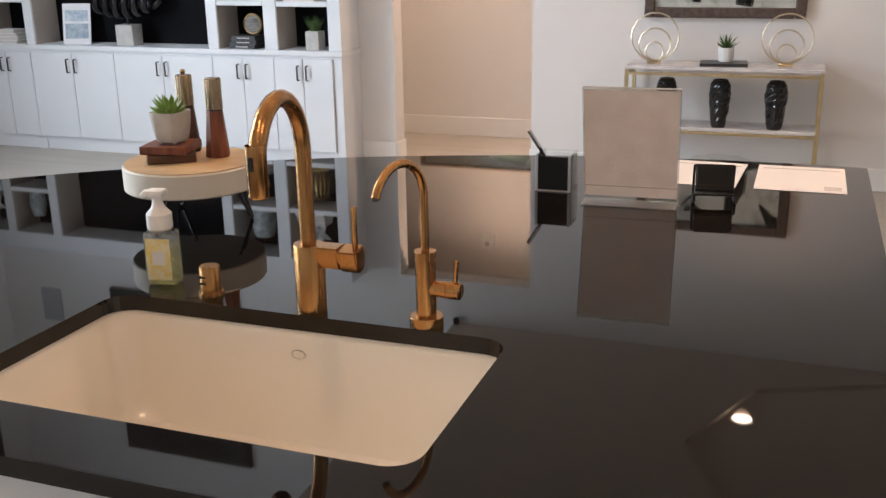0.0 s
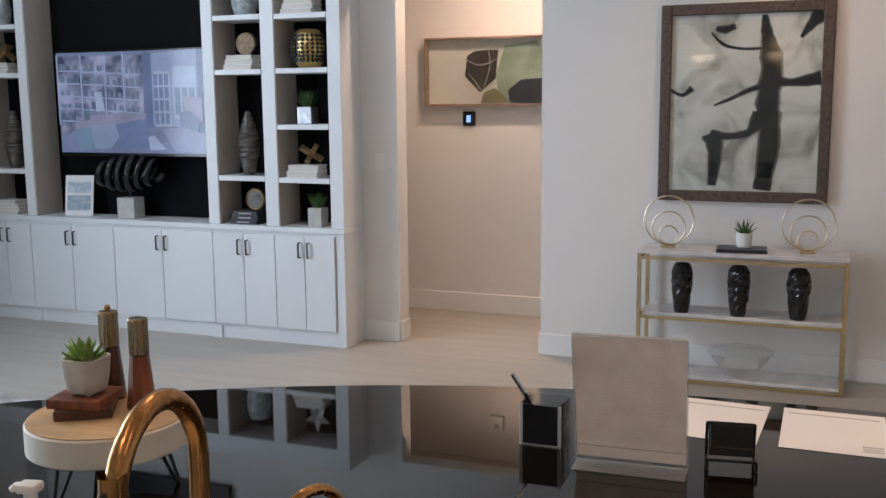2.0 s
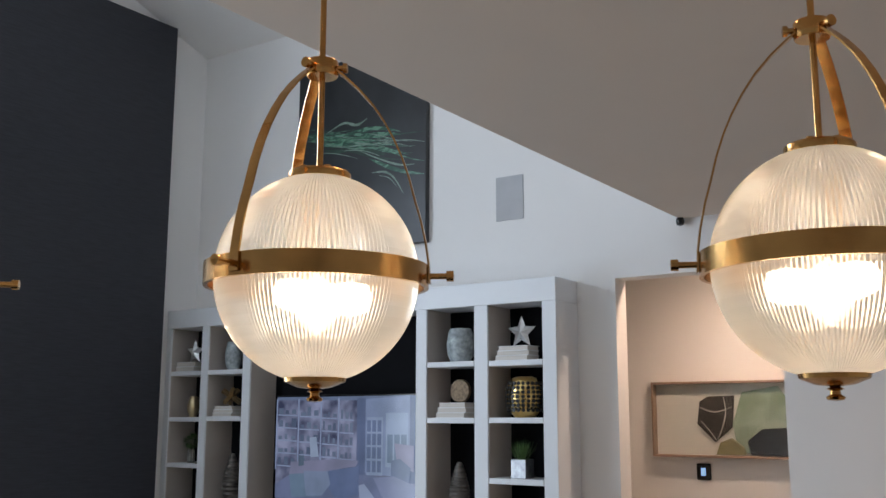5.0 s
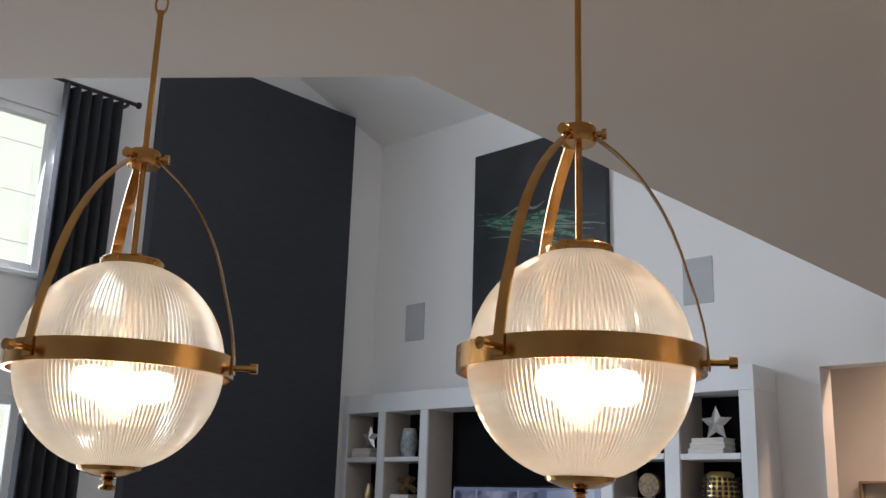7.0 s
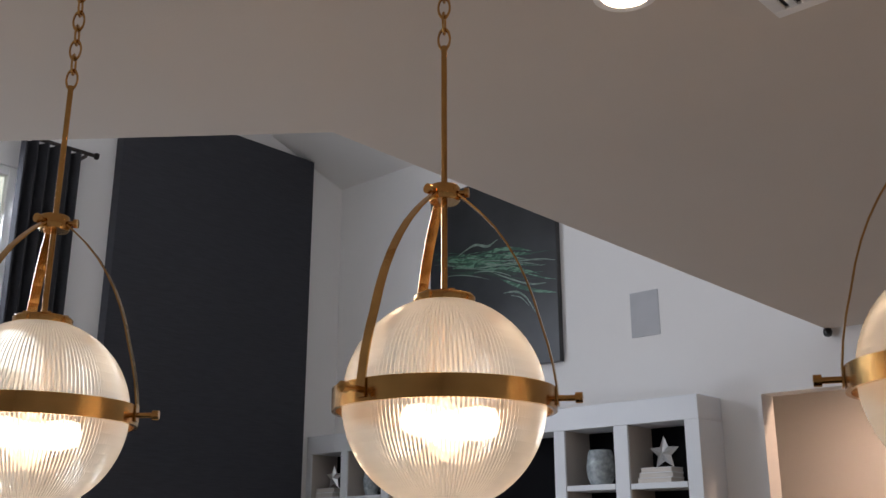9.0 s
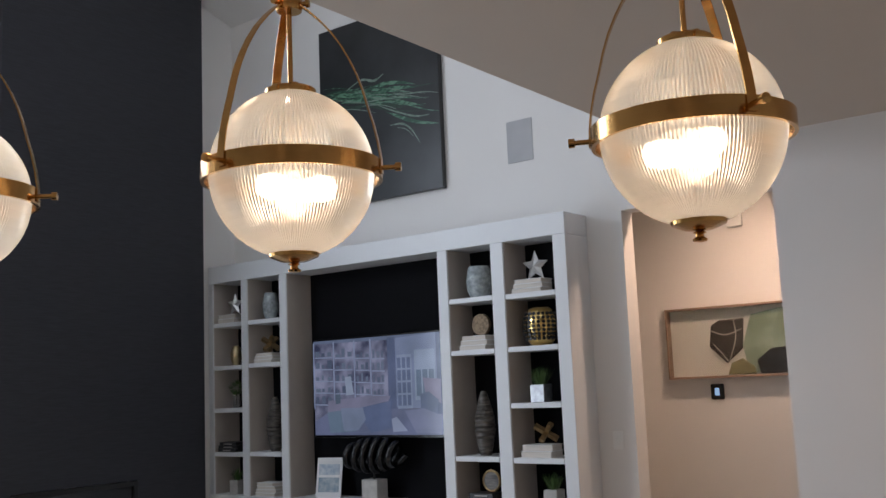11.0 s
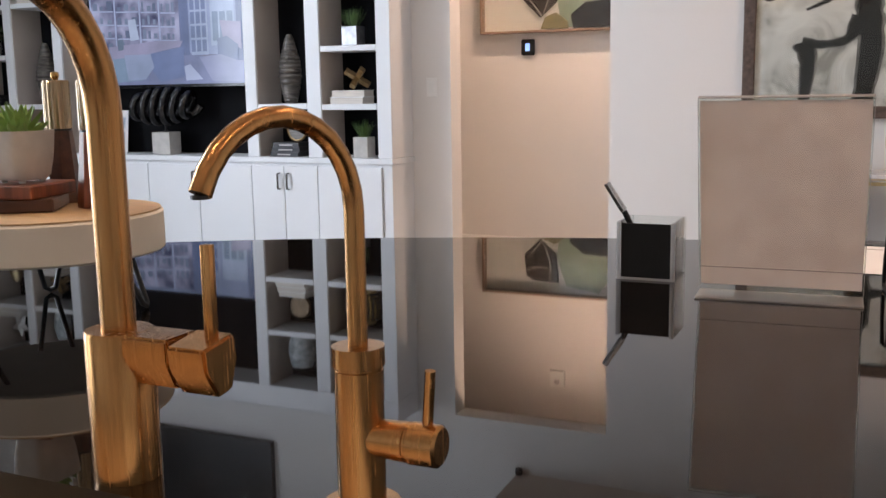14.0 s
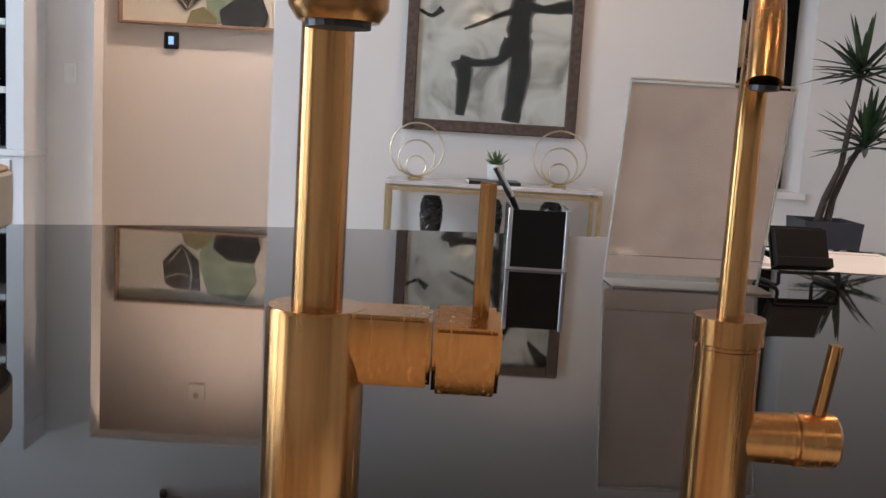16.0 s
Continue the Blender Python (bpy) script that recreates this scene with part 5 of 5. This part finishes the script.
g = part("glazing", boxes((-W + F, W - F, -0.030, -0.028, F, H - F)), M_GLASS, pa, "glass front")
g.visible_shadow = False

np_ = thing("shadow_box_art", "shallow pale wood shadow box with stone shapes", "wall art", -2.06, 7.149, 1.582)
w2, h2 = 0.53, 0.505
part("frame", boxes((-w2, -w2 + 0.016, -0.07, 0, 0, h2), (w2 - 0.016, w2, -0.07, 0, 0, h2), (-w2 + 0.016, w2 - 0.016, -0.07, 0, 0, 0.016), (-w2 + 0.016, w2 - 0.016, -0.07, 0, h2 - 0.016, h2), bevel=0.002), M_PINKWOOD, np_)
part("backing", boxes((-w2 + 0.016, w2 - 0.016, -0.012, -0.002, 0.016, h2 - 0.016)), mat("cream_backing", (0.78, 0.74, 0.69), 0.7, var=0.05, scale=5), np_)


def blob(points, y0, y1):
    bm = bmesh.new()
    f = bm.faces.new([bm.verts.new((x, y0, z)) for x, z in points])
    r = bmesh.ops.extrude_face_region(bm, geom=[f])
    bmesh.ops.translate(bm, verts=[v for v in r["geom"] if isinstance(v, bmesh.types.BMVert)], vec=(0, y1 - y0, 0))
    bmesh.ops.bevel(bm, geom=bm.edges[:], offset=0.004, segments=1, affect="EDGES")
    return bm


M_AGATE = mat("dark_stone", (0.03, 0.024, 0.022), 0.25, var=0.4, scale=9)
M_JADE = mat("green_stone", (0.17, 0.24, 0.15), 0.3, scale=7, second=(0.44, 0.50, 0.40))
part("stone", blob([(-0.22, 0.22), (-0.20, 0.37), (-0.14, 0.405), (0.04, 0.41), (0.02, 0.20), (-0.10, 0.10)], -0.03, -0.013), M_AGATE, np_, "dark faceted stone slice")
part("stone", blob([(0.05, 0.03), (0.02, 0.22), (0.09, 0.43), (0.33, 0.47), (0.42, 0.33), (0.36, 0.03)], -0.022, -0.013), M_JADE, np_, "pale green stone slice")
part("stone", blob([(0.14, 0.02), (0.12, 0.11), (0.22, 0.19), (0.40, 0.20), (0.44, 0.10), (0.42, 0.02)], -0.040, -0.023), M_AGATE, np_, "dark stone slice")
part("stone", blob([(-0.09, 0.02), (-0.06, 0.10), (0.02, 0.13), (0.10, 0.07), (0.11, 0.02)], -0.05, -0.031), mat("tan_stone", (0.24, 0.21, 0.10), 0.6, var=0.3, scale=20), np_, "mossy tan stone")
for pts in ([(-0.20, 0.335), (-0.11, 0.30), (-0.03, 0.315), (0.03, 0.34)], [(-0.03, 0.40), (-0.02, 0.30), (-0.045, 0.20), (-0.08, 0.12)], [(-0.19, 0.24), (-0.13, 0.17), (-0.09, 0.115)]):
    part("vein", stroke(pts, [0.004, 0.006, 0.005, 0.003][:len(pts)], M_CERAMIC, -0.0306), M_CERAMIC, np_, "pale vein")
g = part("glazing", boxes((-w2 + 0.016, w2 - 0.016, -0.062, -0.060, 0.016, h2 - 0.016)), M_GLASS, np_, "glass front")
g.visible_shadow = False

th = thing("thermostat", "black rounded square wall thermostat with lit display", "thermostat", -2.253, 7.149, 1.486)
part("case", box(bmesh.new(), -0.05, 0.05, -0.022, 0, -0.055, 0.055, 0.012, 3), M_BLACKGLAZE, th, smooth=True)
part("display", boxes((-0.017, 0.017, -0.0235, -0.0222, -0.026, 0.026)), emit("blue_display", (0.25, 0.5, 0.9), 0.7), th)
dt = thing("smoke_detector", "white square wall sensor in the hall", "detector", -2.03, 7.149, 2.70)
part("case", box(bmesh.new(), -0.055, 0.055, -0.035, 0, -0.06, 0.06, 0.006, 2), M_WHITE, dt)
part("lens", lathe([(0.0, 0.0), (0.02, 0.0), (0.018, 0.004), (0.0, 0.006)], 20, m=Matrix.Translation((0, -0.0352, 0.02)) @ Matrix.Rotation(radians(90), 4, "X")), M_GREYINK, dt)
cm = thing("wall_sensor", "small black ceiling corner sensor", "sensor", -1.93, 6.04, 2.985)
part("body", lathe([(0.0, -0.03), (0.02, -0.022), (0.026, 0.0), (0.02, 0.02), (0.0, 0.025)], 18), M_BLACKGLAZE, cm, smooth=True)
sw = thing("light_switch", "white wall switch plate beside the opening", "switch", -2.50, 6.079, 1.22)
part("plate", box(bmesh.new(), -0.036, 0.036, -0.005, 0, -0.057, 0.057, 0.002), M_TRIM, sw)
part("rocker", boxes((-0.016, 0.016, -0.008, -0.0052, -0.033, 0.033), bevel=0.001), M_WHITE, sw)

# ---- console table ----
con = thing("console_table", "brass framed console with three pale marble shelves", "console table", -0.148, 5.875, 0)
hw, dy = 0.556, 0.145
for sx in (-1, 1):
    for sy in (-1, 1):
        part("leg", boxes((sx * hw - 0.011, sx * hw + 0.011, sy * dy - 0.011, sy * dy + 0.011, 0, 0.745), bevel=0.0015), M_PALEBRASS, con)
for z in (0.018, 0.382, 0.728):
    part("rail", boxes((-hw + 0.011, hw - 0.011, -dy - 0.011, -dy + 0.009, z - 0.016, z + 0.0), bevel=0.001), M_PALEBRASS, con)
    part("rail", boxes((-hw + 0.011, hw - 0.011, dy - 0.009, dy + 0.011, z - 0.016, z + 0.0), bevel=0.001), M_PALEBRASS, con)
    for sx in (-1, 1):
        part("rail", boxes((sx * hw - 0.010, sx * hw + 0.010, -dy + 0.011, dy - 0.011, z - 0.016, z + 0.0), bevel=0.001), M_PALEBRASS, con)
for z, full in ((0.0185, 0), (0.3825, 0), (0.7455, 1)):
    e = 0.012 if full else -0.012
    part("shelf", boxes((-hw - e, hw + e, -dy - e, dy + e, z, z + 0.02), bevel=0.002), M_MARBLE, con, "pale veined marble shelf")
for x in (-0.566, 0.201):
    r = thing("ring_sculpture", "three nested champagne metal rings on a small foot", "ornament", x, 5.885, 0.7655, group="ring sculptures")
    part("foot", boxes((-0.04, 0.04, -0.03, 0.03, 0, 0.012), bevel=0.002), M_PALEBRASS, r)
    for R_, t_ in ((0.142, 0.0048), (0.096, 0.0048), (0.054, 0.0048)):
        part("ring", torus(R_, t_, 64, 8, Matrix.Translation((0, 0, 0.012 + R_ + 0.004)) @ Matrix.Rotation(radians(90), 4, "X")), M_RINGS, r, smooth=True)
b = thing("book", "thin dark spined magazine on the console", "book", -0.15, 5.86, 0.7655, 4)
part("page_block", boxes((-0.135, 0.135, -0.09, 0.09, 0.002, 0.016)), M_PAPER, b)
part("cover", boxes((-0.137, 0.137, -0.092, 0.092, 0.0, 0.0018), (-0.137, 0.137, -0.092, 0.092, 0.0162, 0.018), (-0.137, 0.137, -0.094, -0.0922, 0, 0.018)), M_BOOKDARK, b)
t = thing("small_succulent", "spiky green succulent in a white cup", "potted plant", -0.14, 5.875, 0.7838)
part("cup", lathe([(0.0, 0.0), (0.036, 0.0), (0.043, 0.006), (0.047, 0.085), (0.042, 0.085), (0.0, 0.075)], 28), M_WHITE, t, smooth=True)
rosette(t, M_LEAF, 0.078, [(10, 0.35, 0.075, 0.012), (9, 0.8, 0.085, 0.012), (7, 1.2, 0.08, 0.010)], 9)
for x, sc in ((-0.47, 0.97), (-0.155, 1.0), (0.165, 1.03)):
    v = thing("black_vase", "glossy black faceted tall vase on the console shelf", "vase", x, 5.80, 0.403, group="black vases")
    bm = lathe([(0.0, 0.0), (0.040, 0.0), (0.044, 0.02), (0.058, 0.14), (0.063, 0.20), (0.056, 0.255), (0.042, 0.285), (0.036, 0.285), (0.0, 0.25)], 28)
    bmesh.ops.subdivide_edges(bm, edges=[e for e in bm.edges if abs(e.verts[0].co.z - e.verts[1].co.z) > 0.03], cuts=4)
    rnd = random.Random(int(x * 100))
    for q in bm.verts:
        if 0.01 < q.co.z < 0.27:
            k = 1 + rnd.uniform(-0.07, 0.07)
            q.co.x *= k * sc
            q.co.y *= k * sc
    part("vessel", bm, M_BLACKGLAZE, v)
bw = thing("glass_bowl", "wavy smoky glass bowl on the lower shelf", "bowl", -0.135, 5.83, 0.039)
bm = bmesh.new()
prof = [(0.0, 0.002), (0.05, 0.002), (0.075, 0.018), (0.11, 0.05), (0.15, 0.10), (0.182, 0.15), (0.185, 0.152)]
rings = []
for i, (r, z) in enumerate(prof):
    rings.append([bm.verts.new((r * (1 + 0.015 * math.sin(8 * a) * min(1, z / 0.1)) * math.cos(a), r * (1 + 0.015 * math.sin(8 * a) * min(1, z / 0.1)) * math.sin(a), z + 0.003 * math.sin(8 * a) * (z > 0.12))) for a in (2 * math.pi * k / 64 for k in range(64))])
for p, q in zip(rings, rings[1:]):
    for k in range(64):
        bm.faces.new((p[k], p[(k + 1) % 64], q[(k + 1) % 64], q[k]))
bmesh.ops.remove_doubles(bm, verts=bm.verts, dist=1e-6)
part("bowl", bm, M_SMOKEGLASS, bw, smooth=True)

# ---- floor plant and niche ----
pl = thing("dracaena_plant", "tall spiky dracaena in a tapered slate planter", "potted plant", 1.465, 5.42, 0)
bm = bmesh.new()
r0 = [bm.verts.new((sx * 0.095, sy * 0.095, 0)) for sx, sy in ((-1, -1), (1, -1), (1, 1), (-1, 1))]
r1 = [bm.verts.new((sx * 0.14, sy * 0.14, 0.717)) for sx, sy in ((-1, -1), (1, -1), (1, 1), (-1, 1))]
r2 = [bm.verts.new((sx * 0.125, sy * 0.125, 0.717)) for sx, sy in ((-1, -1), (1, -1), (1, 1), (-1, 1))]
r3 = [bm.verts.new((sx * 0.122, sy * 0.122, 0.68)) for sx, sy in ((-1, -1), (1, -1), (1, 1), (-1, 1))]
for p, q in ((r0, r1), (r1, r2), (r2, r3)):
    for k in range(4):
        bm.faces.new((p[k], p[(k + 1) % 4], q[(k + 1) % 4], q[k]))
bm.faces.new(r0)
bm.faces.new(r3)
part("planter", bm, M_SANDPOT, pl)
for k, (dx, dy2, hgt) in enumerate(((0.10, 0.0, 1.46), (0.17, 0.03, 1.13))):
    part("trunk", tube([(-0.04 + 0.05 * k, 0, 0.68), (-0.01 + 0.05 * k, dy2, 0.82), (0.05 + 0.05 * k, dy2 * 1.4, 0.98), (dx, dy2, hgt)], [0.02, 0.017, 0.014, 0.012], 10), M_TRUNK, pl, smooth=True)
    rnd = random.Random(20 + k)
    for j in range(44):
        a, up = rnd.random() * 6.283, rnd.uniform(-0.2, 1.4)
        bm = bmesh.new()
        leaf_blade(bm, (dx, dy2, hgt - rnd.uniform(0, 0.06)), (math.cos(a) * math.cos(up), math.sin(a) * math.cos(up), math.sin(up)), rnd.uniform(0.22, 0.34), 0.024, n=5, droop=0.10)
        part("leaf", bm, M_LEAFDARK, pl)
for k, (x, z) in enumerate(((1.30, 1.32), (1.24, 1.62), (1.42, 1.60))):
    t = thing("gold_shell", "gold leaf shaped relief on the black niche back", "wall ornament", x, 6.398, z, group="gold reliefs")
    bm = lathe([(0.0, -0.14), (0.035, -0.12), (0.062, -0.05), (0.066, 0.02), (0.045, 0.09), (0.018, 0.13), (0.0, 0.14)], 20)
    for q in bm.verts:
        q.co.y = min(0.0, q.co.y * 0.45)
        q.co.x += 0.012 * noise.noise(q.co * 14)
    part("leaf", bm, M_PALEBRASS, t, smooth=True)

# ---- curtains ----
for y0, y1 in ((3.14, 3.56), (0.55, 0.95)):
    c = thing("curtain", "charcoal floor-length pleated curtain", "curtain", -6.04, 0, 0, group="curtains")
    bm = bmesh.new()
    cols = []
    for k in range(61):
        u = k / 60
        cols.append([bm.verts.new((0.045 * math.sin(u * 2 * math.pi * 5.5) + dx, y0 + (y1 - y0) * u, z)) for dx in (0.0, 0.004) for z in (0.02, 4.46)])
    for p, q in zip(cols, cols[1:]):
        for i, j in ((0, 1), (2, 3), (1, 3), (0, 2)):
            bm.faces.new((p[i], p[j], q[j], q[i]))
    part("cloth", bm, M_CURTAIN, c, smooth=True)
rod = thing("curtain_rod", "dark bronze curtain rod on wall brackets", "curtain rod", -6.04, 0, 4.48)
part("rod", tube([(0, 0.45, 0), (0, 3.66, 0)], 0.014, 12), M_DARKMETAL, rod, smooth=True)
part("finial", lathe([(0.0, 0.0), (0.024, 0.01), (0.024, 0.03), (0.0, 0.04)], 16, m=Matrix.Translation((0, 3.66, 0)) @ Matrix.Rotation(radians(-90), 4, "X")), M_DARKMETAL, rod, smooth=True)
for y in (0.5, 3.6):
    part("bracket", boxes((-0.108, 0.0, y - 0.01, y + 0.01, -0.03, -0.014)), M_DARKMETAL, rod)

# ---- ottoman in the living room ----
ot = thing("ottoman", "low pale ottoman with a shaggy white and grey throw", "ottoman", -3.3, 2.65, 0)
part("base", box(bmesh.new(), -0.86, 0.86, -0.33, 0.33, 0.06, 0.46, 0.03, 3), mat("pale_linen", (0.55, 0.53, 0.50), 0.9, var=0.08, scale=40, bump=0.5, bump_scale=200), ot, smooth=True)
for fx in (-0.78, 0.78):
    for fy in (-0.26, 0.26):
        part("foot", lathe([(0.0, 0.0), (0.022, 0.0), (0.03, 0.06), (0.0, 0.06)], 14, at=(fx, fy, 0)), M_WALNUT2, ot)
bm = bmesh.new()
bmesh.ops.create_grid(bm, x_segments=60, y_segments=26, size=1.0, matrix=Matrix.Translation((0, 0, 0.50)) @ Matrix.Diagonal((0.87, 0.35, 1, 1)))
for q in bm.verts:
    q.co.z += 0.035 * noise.noise(q.co * 5.0) + 0.02 * noise.noise(q.co * 17.0) - (0.06 if max(abs(q.co.x) / 0.87, abs(q.co.y) / 0.35) > 0.97 else 0)
part("throw", bm, mat("shaggy_throw", (0.80, 0.80, 0.78), 0.95, scale=7, second=(0.30, 0.30, 0.31), bump=1.0, bump_scale=140), ot, "shaggy white and grey throw", True)
